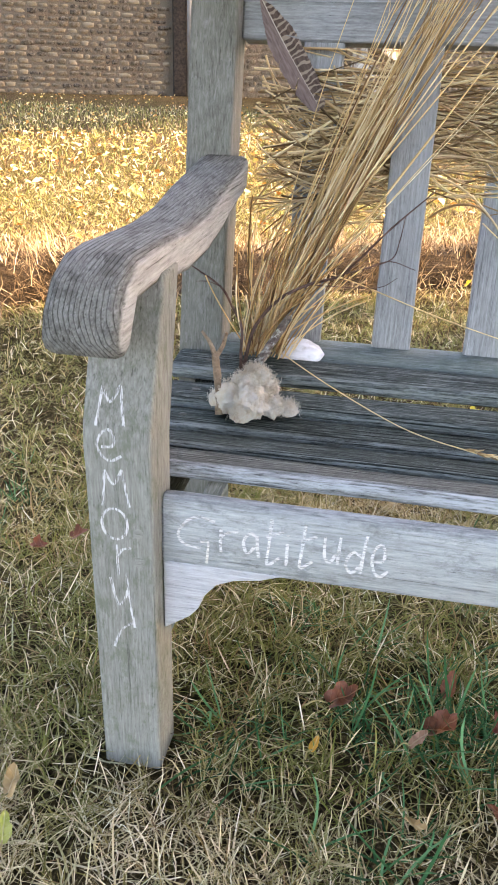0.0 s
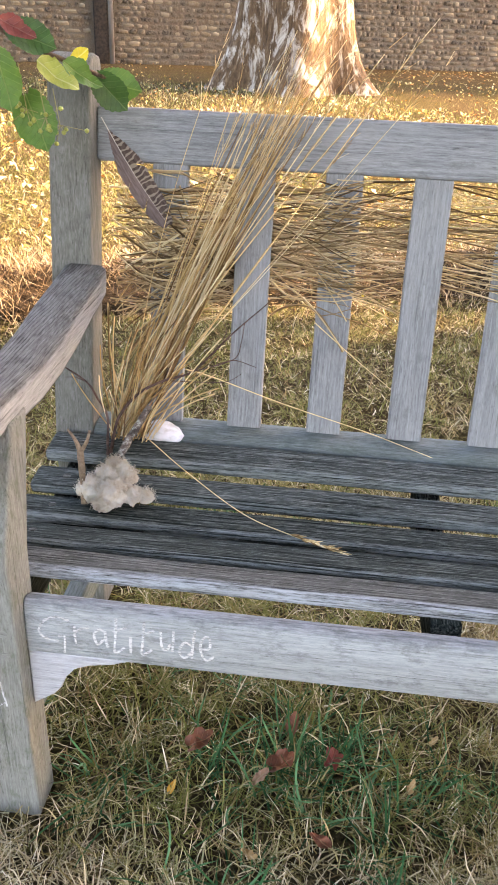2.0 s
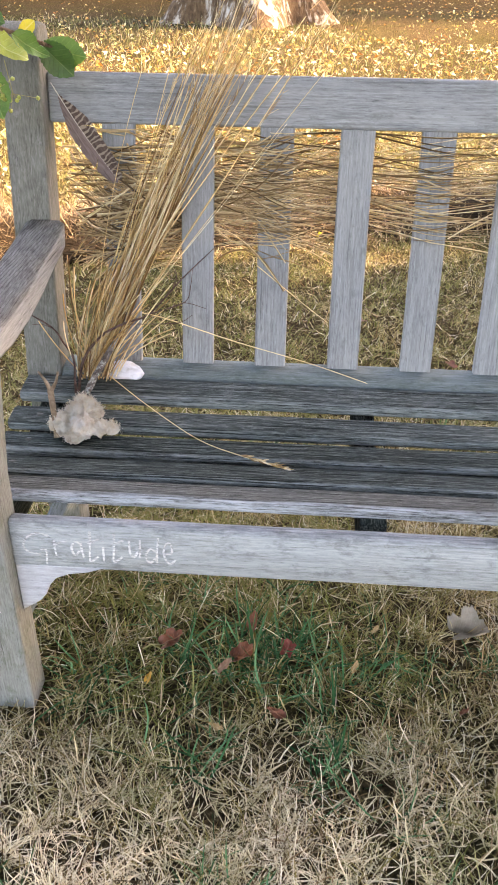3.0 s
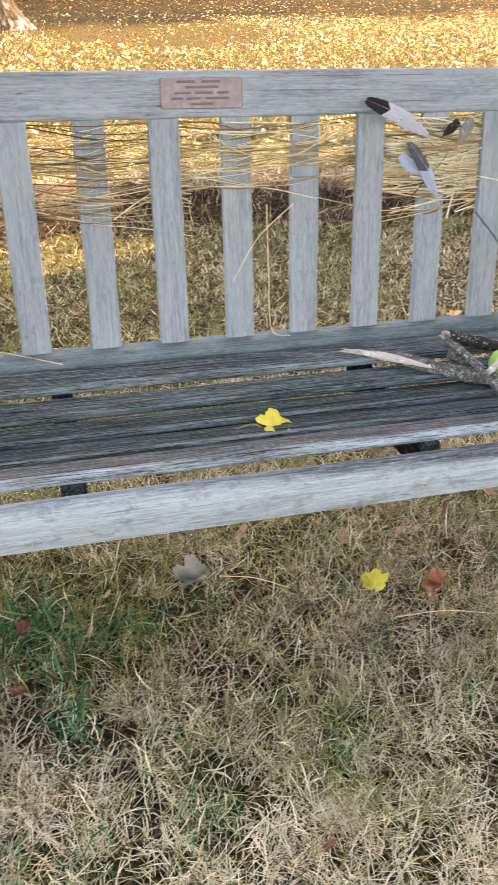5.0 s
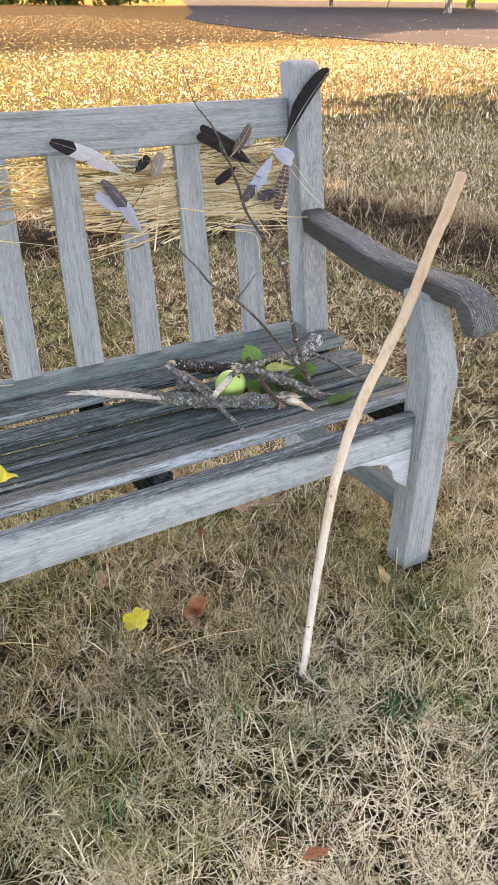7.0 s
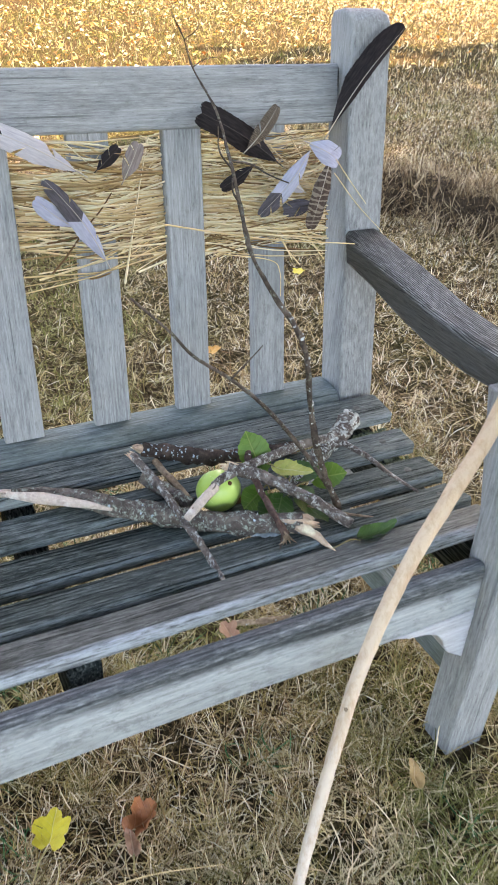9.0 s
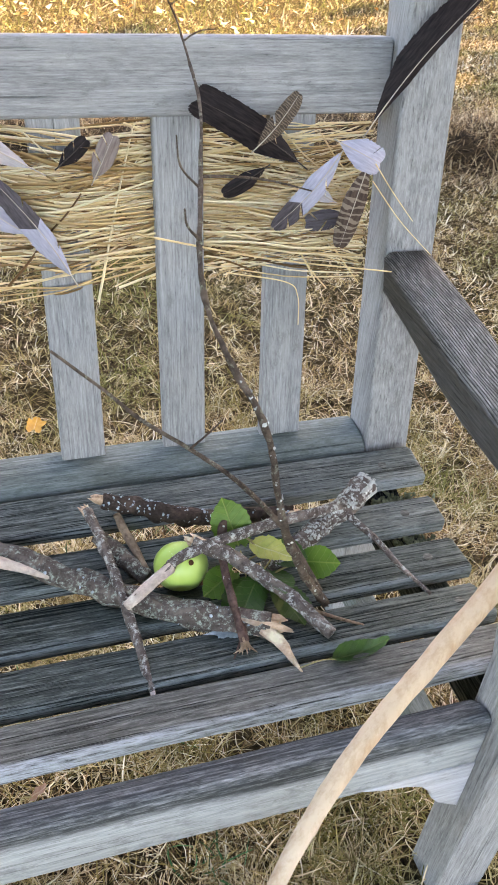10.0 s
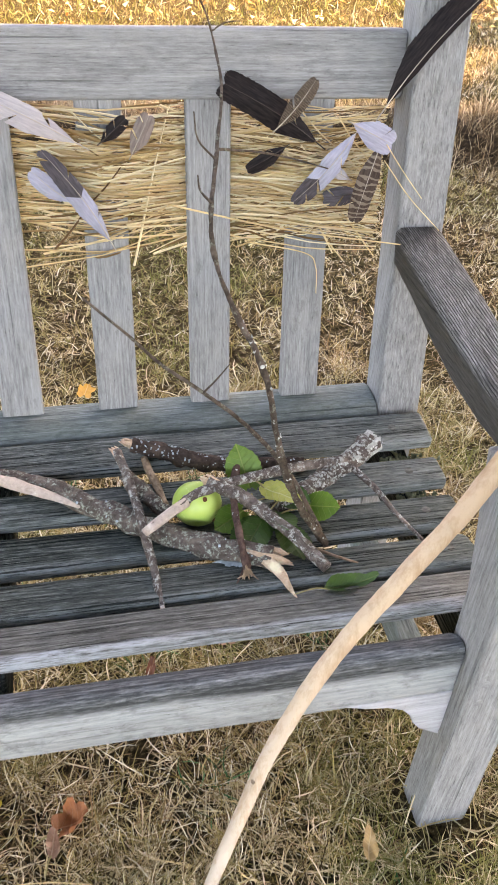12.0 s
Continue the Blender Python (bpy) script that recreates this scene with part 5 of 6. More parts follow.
GROUND_LEAVES = [
    ("lobed", 0.072, 0.25, YELLOW_LEAF, 0.246, 0.110, 60, 10, "bright yellow lobed leaf lying on dry grass"),
    ("lobed", 0.074, 1.5, COPPER_LEAF, 0.362, 0.075, 20, 25, "curled copper-orange lobed leaf lying on dry grass"),
    ("oval", 0.045, 1.3, PINK_LEAF, 0.337, 0.052, 80, 10, "small faded pinkish leaf lying on dry grass"),
    ("lobed", 0.050, 0.4, PINK_LEAF, 0.613, 0.339, 100, 15, "faded pinkish leaf lying under the bench"),
    ("oval", 0.065, 1.3, PINK_LEAF, 0.030, 0.315, 35, 20, "curled pinkish leaf lying under the bench"),
    ("oval", 0.048, 1.3, PINK_LEAF, 0.235, 0.258, 60, 25, "curled pinkish leaf lying under the bench"),
    ("oval", 0.046, 1.2, COPPER_LEAF, 0.262, -0.455, -35, 15, "curled orange-brown leaf lying on dry grass"),
    ("lobed", 0.115, 1.0, GREY_LEAF, -0.095, 0.196, 10, 6, "large dull grey leaf lying on dry grass"),
    ("lobed", 0.072, 1.4, RUST_LEAF, -0.620, 0.135, 20, 15, "dark rust-brown curled leaf lying in grass"),
    ("oval", 0.060, 0.9, RUST_LEAF, -0.478, 0.195, 75, 55, "rust-brown curled leaf standing in grass"),
    ("lobed", 0.080, 1.6, RUST_LEAF, -0.492, 0.112, 10, 25, "curled rust-brown leaf lying in green grass"),
    ("oval", 0.050, 1.3, PINK_LEAF, -0.520, 0.085, 40, 10, "faded pinkish leaf lying in green grass"),
    ("lobed", 0.056, 1.3, RED_LEAF, -0.415, 0.135, 70, 20, "dark red curled leaf lying in green grass"),
    ("oval", 0.042, 1.3, TAN_LEAF, -0.522, -0.040, -50, 20, "small tan leaf lying on dry grass"),
    ("oval", 0.032, 0.6, ORANGE_LEAF, -0.644, 0.051, 70, 30, "small orange leaf lying in grass"),
    ("lobed", 0.055, 0.6, RUST_LEAF, -1.103, 0.427, 30, 20, "orange-brown leaf lying on the lawn"),
    ("lobed", 0.050, 0.7, RUST_LEAF, -1.154, 0.378, 200, 10, "dark brown leaf lying on the lawn"),
    ("oval", 0.055, 0.5, LIME_LEAF, -0.957, -0.140, 110, 10, "yellow-green leaf lying on dry grass"),
    ("oval", 0.060, 1.3, TAN_LEAF, -0.976, -0.080, 95, 15, "tan leaf lying on dry grass"),
    ("oval", 0.050, 1.3, RUST_LEAF, -0.43, -0.005, 150, 20, "curled brown leaf lying in grass"),
    ("oval", 0.050, 1.3, TAN_LEAF, 0.744, -0.020, 70, 30, "tan curled leaf lying beside the bench leg"),
    ("lobed", 0.070, 0.3, DEEP_LEAF, 1.298, 0.318, 200, 10, "green leaf with a pale underside lying on grass"),
    ("oval", 0.040, 1.3, RUST_LEAF, 0.490, 0.300, 60, 30, "small rust leaf lying under the bench"),
    ("oval", 0.034, 1.3, PINK_LEAF, 0.36, 0.25, 10, 30, "small pinkish leaf lying under the bench"),
    ("oval", 0.030, 1.3, TAN_LEAF, -0.26, 0.19, 30, 30, "small tan leaf lying on dry grass"),
    ("oval", 0.034, 1.3, TAN_LEAF, -0.30, 0.10, 50, 25, "small tan leaf lying on dry grass"),
    ("oval", 0.030, 1.3, RUST_LEAF, -0.13, 0.02, 20, 20, "small rust leaf lying on dry grass"),
    ("oval", 0.036, 1.3, RUST_LEAF, -0.02, -0.38, 5, 20, "small orange-brown leaf lying on dry grass"),
    ("lobed", 0.055, 0.3, YELLOW_LEAF, -0.40, 1.15, 20, 10, "bright yellow leaf lying behind the bench"),
    ("lobed", 0.055, 0.4, ORANGE_LEAF, 0.42, 1.05, 70, 15, "orange-yellow leaf lying behind the bench"),
    ("lobed", 0.055, 0.4, YELLOW_LEAF, -0.35, 2.42, 20, 50, "pale yellow leaf caught on the hay windrow"),
    ("lobed", 0.060, 0.4, ORANGE_LEAF, 1.02, 1.30, 40, 10, "orange leaf lying behind the bench"),
    ("lobed", 0.060, 0.4, YELLOW_LEAF, 1.55, 1.75, 40, 10, "yellow leaf lying near the hay windrow"),
    ("lobed", 0.055, 0.4, PINK_LEAF, 2.45, 2.35, 40, 40, "faded leaf caught on the hay windrow"),
    ("lobed", 0.060, 0.5, RUST_LEAF, 0.02, 1.25, 140, 15, "rust-brown leaf lying behind the bench"),
    ("lobed", 0.060, 0.5, RUST_LEAF, -0.22, 1.55, 240, 15, "rust-brown leaf lying behind the bench"),
]
for k, (kind, size, curl, material, x, y, turn, tip, label) in enumerate(GROUND_LEAVES):
    size *= 0.68 if x < 0.2 else 0.85
    leaf(kind, size, curl, k + 0.5, material, lying(x, y, 0.036 if y < 1 else 0.045, turn, tip, (k * 37) % 30 - 15, size), label, group="leaves on the lawn")
leaf("lobed", 0.072, 0.35, 50, YELLOW_LEAF, lying(0.052, 0.183, 0.370, 15, -4, 9, 0.072), "bright yellow lobed leaf lying on the bench seat")


# ---- feathers ----
def feather_material(name, a, b, bars=0.0, bar_colour=(0.6, 0.55, 0.48)):
    n = Nodes(name, 0.5)
    fine = n.noise(n.coords((60, 420, 60), True), 1.0, 4, 0.6)
    base = n.ramp(fine, (0.3, a), (0.7, b))
    if bars:
        wave = n.node("ShaderNodeTexWave", wave_type="BANDS", bands_direction="X")
        wave.inputs["Scale"].default_value, wave.inputs["Distortion"].default_value = bars, 7.0
        wave.inputs["Detail Scale"].default_value = 2.0
        n.link(n.coords((1, 0.6, 1)), wave.inputs["Vector"])
        base = n.mix(n.ramp(wave.outputs[1], (0.62, 0.0), (0.74, 0.9)), base, bar_colour)
    n.colour(base)
    return n.thin(0.35)


BLACK_F = feather_material("black_feather", (0.008, 0.007, 0.008), (0.035, 0.028, 0.030))
GREY_F = feather_material("pale_grey_feather", (0.34, 0.36, 0.46), (0.52, 0.54, 0.66))
WHITE_F = feather_material("white_feather", (0.42, 0.41, 0.45), (0.60, 0.58, 0.60))
SLATE_F = feather_material("slate_feather", (0.055, 0.05, 0.055), (0.14, 0.13, 0.15))
BROWN_F = feather_material("barred_feather", (0.055, 0.038, 0.032), (0.13, 0.095, 0.08), 38.0, (0.30, 0.25, 0.20))
SPECK_F = feather_material("speckled_feather", (0.035, 0.028, 0.022), (0.09, 0.07, 0.055), 120.0, (0.24, 0.19, 0.145))
LILAC_F = feather_material("lilac_brown_feather", (0.13, 0.095, 0.088), (0.27, 0.21, 0.20))
DUSK_F = feather_material("grey_brown_feather", (0.20, 0.16, 0.15), (0.36, 0.31, 0.29))
QUILL = Nodes("quill", 0.4).colour((0.50, 0.45, 0.39))
DARK_QUILL = Nodes("dark_quill", 0.4).colour((0.06, 0.05, 0.045))


def feather(base, tip, width, bands, label, face=(0, -1, 0.3), bow=0.06, seed=1, quill=None, uneven=0.6, name="feather", other=None, blunt=5, ragged=1.0):
    """bands: (start, end, material) along the vane, as shares of its length."""
    rng = random.Random(seed)
    base, tip = Vector(base), Vector(tip)
    L = (tip - base).length
    root = thing(name, label, "feather", group="feathers on the bench")
    root.matrix_world = frame_of(base, tip - base, face)

    def arch(x):
        return bow * L * math.sin(math.pi * x / L)

    hang = rng.uniform(-0.05, 0.05)

    def sag(x):
        return hang * L * math.sin(math.pi * x / L)

    def half(t, side):
        s = max(0.0, min(1.0, (t - 0.10) / 0.90))
        w = width * 0.37 * (min(1, s / 0.28) ** 0.7) * (max(0.0, 1 - s ** blunt) ** 0.55)
        return w * (1.25 if side > 0 else uneven * 1.25)

    part("quill", tube([(x, sag(x), arch(x)) for x in [L * k / 10 for k in range(11)]], [0.0008 * (1 - 0.8 * k / 10) for k in range(11)], 6), quill or QUILL, root)
    count = 90
    for t0, t1, material, side in [(a, b, m if s > 0 else other or m, s) for a, b, m in bands for s in (1, -1)]:
        bm = bmesh.new()
        k0, k1 = int(t0 * count), int(t1 * count)
        split, notch = 0.0, 1.0
        for k in range(k0, k1):
            t = k / count
            w = half(t, side)
            if w < 0.0004:
                continue
            if rng.random() < 0.025 * ragged:
                split = rng.uniform(-0.25, 0.12)
            else:
                split *= 0.8
            x0, x1 = t * L, (t + 1.6 / count) * L
            sweep = w * (0.75 + split)
            if rng.random() < 0.018 * ragged:
                notch = rng.uniform(0.35, 0.85)
            notch = min(1.0, notch + 0.12)
            yw = side * w * notch * rng.uniform(0.95, 1.02)
            droop = -0.22 * w
            rows = []
            for f in (0.0, 0.5, 1.0):
                rows.append((bm.verts.new((x0 + sweep * f, sag(x0) + yw * f, arch(x0) + droop * f * f)), bm.verts.new((x1 + sweep * f, sag(x1) + yw * f, arch(x1) + droop * f * f))))
            for a, b in zip(rows, rows[1:]):
                bm.faces.new((a[0], a[1], b[1], b[0]))
        tagged(part("vane", bm, material, root), kind="stuff")
    return root


feather((0.812, 0.512, 0.797), (0.932, 0.520, 0.942), 0.050, ((0.05, 1, BLACK_F),), "long glossy black flight feather leaning on the post", seed=2, quill=QUILL, uneven=0.30, bow=0.03, ragged=0.0)
feather((0.752, 0.520, 0.760), (0.622, 0.522, 0.838), 0.041, ((0.0, 1, BLACK_F),), "broad black-brown tail feather tucked in straw", seed=3, quill=DARK_QUILL, bow=0.03, uneven=0.95, blunt=16, ragged=0.6)
feather((0.680, 0.510, 0.785), (0.728, 0.508, 0.846), 0.023, ((0.0, 1, SPECK_F),), "small finely barred brown feather tucked in straw", seed=4, uneven=0.95)
feather((0.704, 0.514, 0.770), (0.652, 0.516, 0.738), 0.022, ((0.0, 1, BLACK_F),), "small dark brown feather tucked in straw", seed=5, quill=DARK_QUILL, uneven=0.9)
feather((0.792, 0.505, 0.796), (0.715, 0.512, 0.696), 0.031, ((0.0, 0.66, GREY_F), (0.66, 1, SLATE_F)), "pale blue-grey feather with a dark tip in straw", seed=6, uneven=0.9)
feather((0.772, 0.502, 0.800), (0.832, 0.500, 0.772), 0.038, ((0.0, 1, GREY_F),), "small pale grey curled feather on straw", seed=7, uneven=0.95, bow=0.14)
feather((0.820, 0.498, 0.785), (0.797, 0.500, 0.672), 0.034, ((0.0, 1, BROWN_F),), "barred brown feather tucked beside the post", seed=8, uneven=0.9)
feather((0.815, 0.514, 0.705), (0.757, 0.516, 0.698), 0.028, ((0.0, 1, SLATE_F),), "dark slate feather tucked in straw", seed=9, quill=DARK_QUILL, uneven=0.9)
feather((0.790, 0.512, 0.722), (0.760, 0.514, 0.738), 0.016, ((0.0, 1, WHITE_F),), "tiny white down feather caught in straw", seed=10, uneven=0.95)
feather((0.468, 0.520, 0.770), (0.502, 0.520, 0.800), 0.020, ((0.0, 1, BLACK_F),), "small black feather tucked in straw", seed=11, quill=DARK_QUILL, uneven=0.95)
feather((0.505, 0.520, 0.752), (0.530, 0.520, 0.803), 0.026, ((0.0, 1, DUSK_F),), "small grey-brown downy feather tucked in straw", seed=12, uneven=0.95)
feather((0.458, 0.515, 0.766), (0.308, 0.518, 0.842), 0.036, ((0.0, 0.72, WHITE_F), (0.72, 1, BLACK_F)), "pale feather with a black tip across the slats", seed=13, uneven=0.8)
feather((0.482, 0.508, 0.640), (0.402, 0.516, 0.765), 0.034, ((0.0, 0.55, GREY_F), (0.55, 1, SLATE_F)), "slate and pale blue feather hanging from straw", seed=14, uneven=0.6)
feather((0.440, 0.514, 0.700), (0.388, 0.516, 0.742), 0.026, ((0.0, 1, GREY_F),), "wispy pale grey feather caught in straw", seed=15, uneven=0.95)
feather((-0.836, 0.510, 0.880), (-0.739, 0.512, 0.730), 0.044, ((0.0, 1, BROWN_F),), "long barred brown and cream feather beside the post", seed=16, uneven=1.0, bow=0.03, other=LILAC_F)
feather((2.62, 1.78, 0.07), (2.83, 1.83, 0.11), 0.06, ((0.0, 1, BLACK_F),), "dark feather lying on the hay windrow", face=(0, -0.6, 1), seed=17, quill=DARK_QUILL, name="dark_feather")


# ---- twigs, branches, stick ----
def bark_twig_material(name, a, b, lichen=None, amount=0.6):
    n = Nodes(name, 0.85)
    fine = n.noise(n.coords((1, 1, 1), True), 160, 5, 0.7)
    base = n.ramp(fine, (0.3, a), (0.7, b))
    blotch = n.noise(n.coords((1, 1, 1), True), 45, 4, 0.6)
    base = n.mix(n.ramp(blotch, (0.50, 0.0), (0.66, 0.6)), base, tuple(min(1.0, c * 1.7) for c in b))
    if lichen:
        crust = n.noise(n.coords((1, 1, 1), True), 130, 7, 0.8)
        base = n.mix(n.ramp(crust, (amount, 0.0), (amount + 0.07, 0.9)), base, lichen)
    n.bump(fine, 0.006)
    return n.colour(base)


TWIG = bark_twig_material("dark_twig", (0.030, 0.022, 0.019), (0.095, 0.07, 0.058), (0.22, 0.22, 0.20), 0.62)
TALL_TWIG = bark_twig_material("grey_lichened_twig", (0.042, 0.032, 0.027), (0.125, 0.100, 0.080), (0.24, 0.255, 0.20), 0.55)
RED_TWIG = bark_twig_material("reddish_twig", (0.045, 0.028, 0.024), (0.13, 0.085, 0.072))
MOSSY = bark_twig_material("lichened_bark", (0.052, 0.043, 0.040), (0.175, 0.148, 0.132), (0.50, 0.53, 0.50), 0.52)
GREENISH = bark_twig_material("mossy_bark", (0.055, 0.045, 0.040), (0.165, 0.138, 0.120), (0.40, 0.46, 0.39), 0.525)
LICHEN = bark_twig_material("grey_green_lichen", (0.30, 0.335, 0.325), (0.56, 0.60, 0.575))
BLUE_LICHEN = bark_twig_material("blue_grey_lichen", (0.26, 0.34, 0.38), (0.48, 0.56, 0.60))
SPLINT = bark_twig_material("fresh_split_wood", (0.50, 0.34, 0.22), (0.74, 0.58, 0.43))
MOSS = bark_twig_material("grey_green_moss", (0.08, 0.10, 0.06), (0.19, 0.23, 0.15))
PALE_SPLINT = bark_twig_material("pale_split_wood", (0.48, 0.39, 0.33), (0.72, 0.62, 0.54))
DRY_TWIG = bark_twig_material("dry_pale_twig", (0.16, 0.11, 0.075), (0.36, 0.27, 0.19))


def crusts(points, radii, count, seed, lo=0.0, hi=1.0):
    """Lichen flakes standing out from a branch."""
    rng = random.Random(seed)
    bm = bmesh.new()
    for _ in range(count):
        f = rng.uniform(lo, hi) * (len(points) - 1.001)
        i = int(f)
        p = points[i].lerp(points[i + 1], f - i)
        d = Vector((rng.gauss(0, 1), rng.gauss(-0.3, 1), rng.gauss(0.6, 0.8))).normalized()
        r = radii[i]
        c = p + d * r * 0.95
        s = rng.uniform(0.0007, 0.0023)
        a = d.orthogonal().normalized()
        b = d.cross(a)
        ring = [bm.verts.new(c + (a * math.cos(q) + b * math.sin(q)) * s * rng.uniform(0.6, 1.3) + d * rng.uniform(0.0, 0.0018)) for q in (0, 1.05, 2.1, 3.14, 4.19, 5.24)]
        top = bm.verts.new(c + d * 0.0012)
        for k in range(6):
            bm.faces.new((ring[k], ring[(k + 1) % 6], top))
    return bm


def branch(name, points, radii, material, label, lichen=0, lichen_mat=None, ends=(), shoots=(), rough=0.35, seed=1, lo=0.0, hi=1.0, category="branch", group="", rest=SEAT_REST):
    """ends: (which end, material, length, width) of split wood; shoots: (points, radius) of side twigs."""
    root = thing(name, label, category, rest, group)
    pts = spline(points, 7)
    rr = [np.interp(i / (len(pts) - 1), np.linspace(0, 1, len(radii)), radii) for i in range(len(pts))]
    part("stem", tube(pts, rr, 10, rough, seed), material, root)
    if lichen:
        tagged(part("lichen_crust", crusts(pts, rr, lichen, seed, lo, hi), lichen_mat or LICHEN, root), kind="stuff")
    for which, mat_, length, spread in ends:
        bm = bmesh.new()
        rng = random.Random(seed + 5)
        p = pts[0] if which == 0 else pts[-1]
        q = pts[2] if which == 0 else pts[-3]
        d = (p - q).normalized()
        r = rr[0] if which == 0 else rr[-1]
        for k in range(9):
            off = Vector((rng.uniform(-1, 1), rng.uniform(-1, 1), rng.uniform(-1, 1))) * r * 0.45
            way = (d + Vector((rng.uniform(-1, 1), rng.uniform(-1, 1), rng.uniform(-0.6, 0.6))) * spread).normalized()
            ln = length * rng.uniform(0.35, 1.0)
            tube([p - d * r * 2 + off * 0.8, p + off * 1.3 + way * ln * 0.4, p + off * 1.2 + way * ln], [r * 0.45, r * 0.32, r * 0.04], 5, 0.3, k, bm)
        tagged(part("splintered_wood", bm, mat_, root), kind="stuff")
    for sp, r in shoots:
        q = spline(sp, 5)
        part("side_twig", tube(q, [r * (1 - 0.6 * i / len(q)) for i in range(len(q))], 6, 0.2, seed), material, root)
    return root


G = "branches laid on the seat"
branch("branch", [(0.290, 0.388, 0.384), (0.360, 0.366, 0.374), (0.442, 0.309, 0.366), (0.543, 0.243, 0.364), (0.636, 0.200, 0.366)], [0.006, 0.0125, 0.014, 0.0155, 0.015], GREENISH,
       "thick mossy broken branch with split pale ends", 70, BLUE_LICHEN, ((1, SPLINT, 0.034, 0.25), (0, PALE_SPLINT, 0.05, 0.15)), (), 0.5, 3, 0.35, 1.0, group=G)
branch("branch", [(0.462, 0.385, 0.404), (0.478, 0.300, 0.390), (0.488, 0.220, 0.374), (0.495, 0.152, 0.359)], [0.0065, 0.0055, 0.0055, 0.0035], MOSSY, "thin lichened stick lying across the pile", 0, None,
       ((0, SPLINT, 0.012, 0.4), (1, PALE_SPLINT, 0.010, 0.2)), (), 0.5, 4, group=G)
branch("branch", [(0.482, 0.405, 0.398), (0.525, 0.398, 0.385), (0.563, 0.385, 0.378), (0.610, 0.372, 0.374), (0.715, 0.360, 0.372)], [0.009, 0.012, 0.012, 0.011, 0.009], TWIG, "dark lichened branch lying on the seat", 420, BLUE_LICHEN,
       ((0, SPLINT, 0.020, 0.3), (1, SPLINT, 0.014, 0.4)), (), 0.5, 5, group=G)
branch("branch", [(0.655, 0.275, 0.372), (0.700, 0.297, 0.382), (0.768, 0.333, 0.392), (0.812, 0.360, 0.402)], [0.010, 0.0125, 0.0135, 0.015], MOSSY, "stout branch crusted with pale grey lichen", 1300, LICHEN,
       ((1, LICHEN, 0.012, 0.5),), (([(0.770, 0.325, 0.392), (0.793, 0.285, 0.385), (0.812, 0.245, 0.372), (0.836, 0.205, 0.360)], 0.0050),), 0.6, 6, 0.1, 1.0, group=G)
branch("branch", [(0.490, 0.243, 0.394), (0.535, 0.272, 0.402), (0.557, 0.287, 0.405), (0.656, 0.310, 0.408), (0.770, 0.331, 0.400)], [0.004, 0.006, 0.0062, 0.0065, 0.0075], MOSSY, "lichened twig with a peeled white end", 0, None,
       ((0, PALE_SPLINT, 0.004, 0.1),), (), 0.4, 7, 0.4, 1.0, group=G)
branch("split_sliver", [(0.628, 0.196, 0.368), (0.640, 0.172, 0.366), (0.651, 0.131, 0.364)], [0.009, 0.006, 0.0008], SPLINT, "long pinkish splinter jutting from the broken branch", seed=16, rough=0.4, category="wood")
branch("split_sliver", [(0.283, 0.382, 0.388), (0.325, 0.362, 0.384), (0.370, 0.340, 0.378), (0.408, 0.318, 0.372)], [0.004, 0.0085, 0.006, 0.002], PALE_SPLINT, "pale split face along the broken branch end", seed=15, rough=0.2, category="wood")
branch("peeled_twig", [(0.484, 0.240, 0.392), (0.512, 0.258, 0.398), (0.540, 0.275, 0.403)], [0.0052, 0.0066, 0.0064], PALE_SPLINT, "bare white peeled twig end", seed=8, rough=0.15, category="twig")
branch("branch", [(0.572, 0.303, 0.410), (0.615, 0.272, 0.400), (0.660, 0.225, 0.384), (0.698, 0.172, 0.366)], [0.0075, 0.0085, 0.0085, 0.0075], MOSSY, "dark reddish stick with lichen flecks on the pile", 0, None,
       ((0, SPLINT, 0.012, 0.5),), (), 0.5, 9, group=G)
branch("branch", [(0.617, 0.335, 0.412), (0.602, 0.290, 0.402), (0.598, 0.235, 0.390), (0.600, 0.180, 0.372)], [0.0055, 0.005, 0.0045, 0.005], RED_TWIG, "thin reddish twig on the pile", 12, LICHEN, ((1, DRY_TWIG, 0.022, 0.9),),
       (([(0.600, 0.190, 0.374), (0.588, 0.172, 0.365), (0.578, 0.160, 0.358)], 0.0015),), 0.5, 10, group=G)
branch("branch", [(0.470, 0.372, 0.372), (0.492, 0.340, 0.366), (0.516, 0.303, 0.360)], [0.009, 0.0105, 0.010], GREENISH, "short mossy stub lying on the seat", 0, None, (), (), 0.5, 11, group=G)
branch("branch", [(0.497, 0.395, 0.380), (0.506, 0.360, 0.372), (0.519, 0.316, 0.362)], [0.0045, 0.0055, 0.004], DRY_TWIG, "short dry brown stick lying on the seat", 0, None, (), (), 0.4, 12, group=G)
branch("branch", [(0.665, 0.235, 0.362), (0.700, 0.205, 0.362), (0.740, 0.180, 0.360)], [0.0022, 0.002, 0.0015], DRY_TWIG, "thin pale stem lying on the seat", 0, None, (), (), 0.2, 13, group=G)
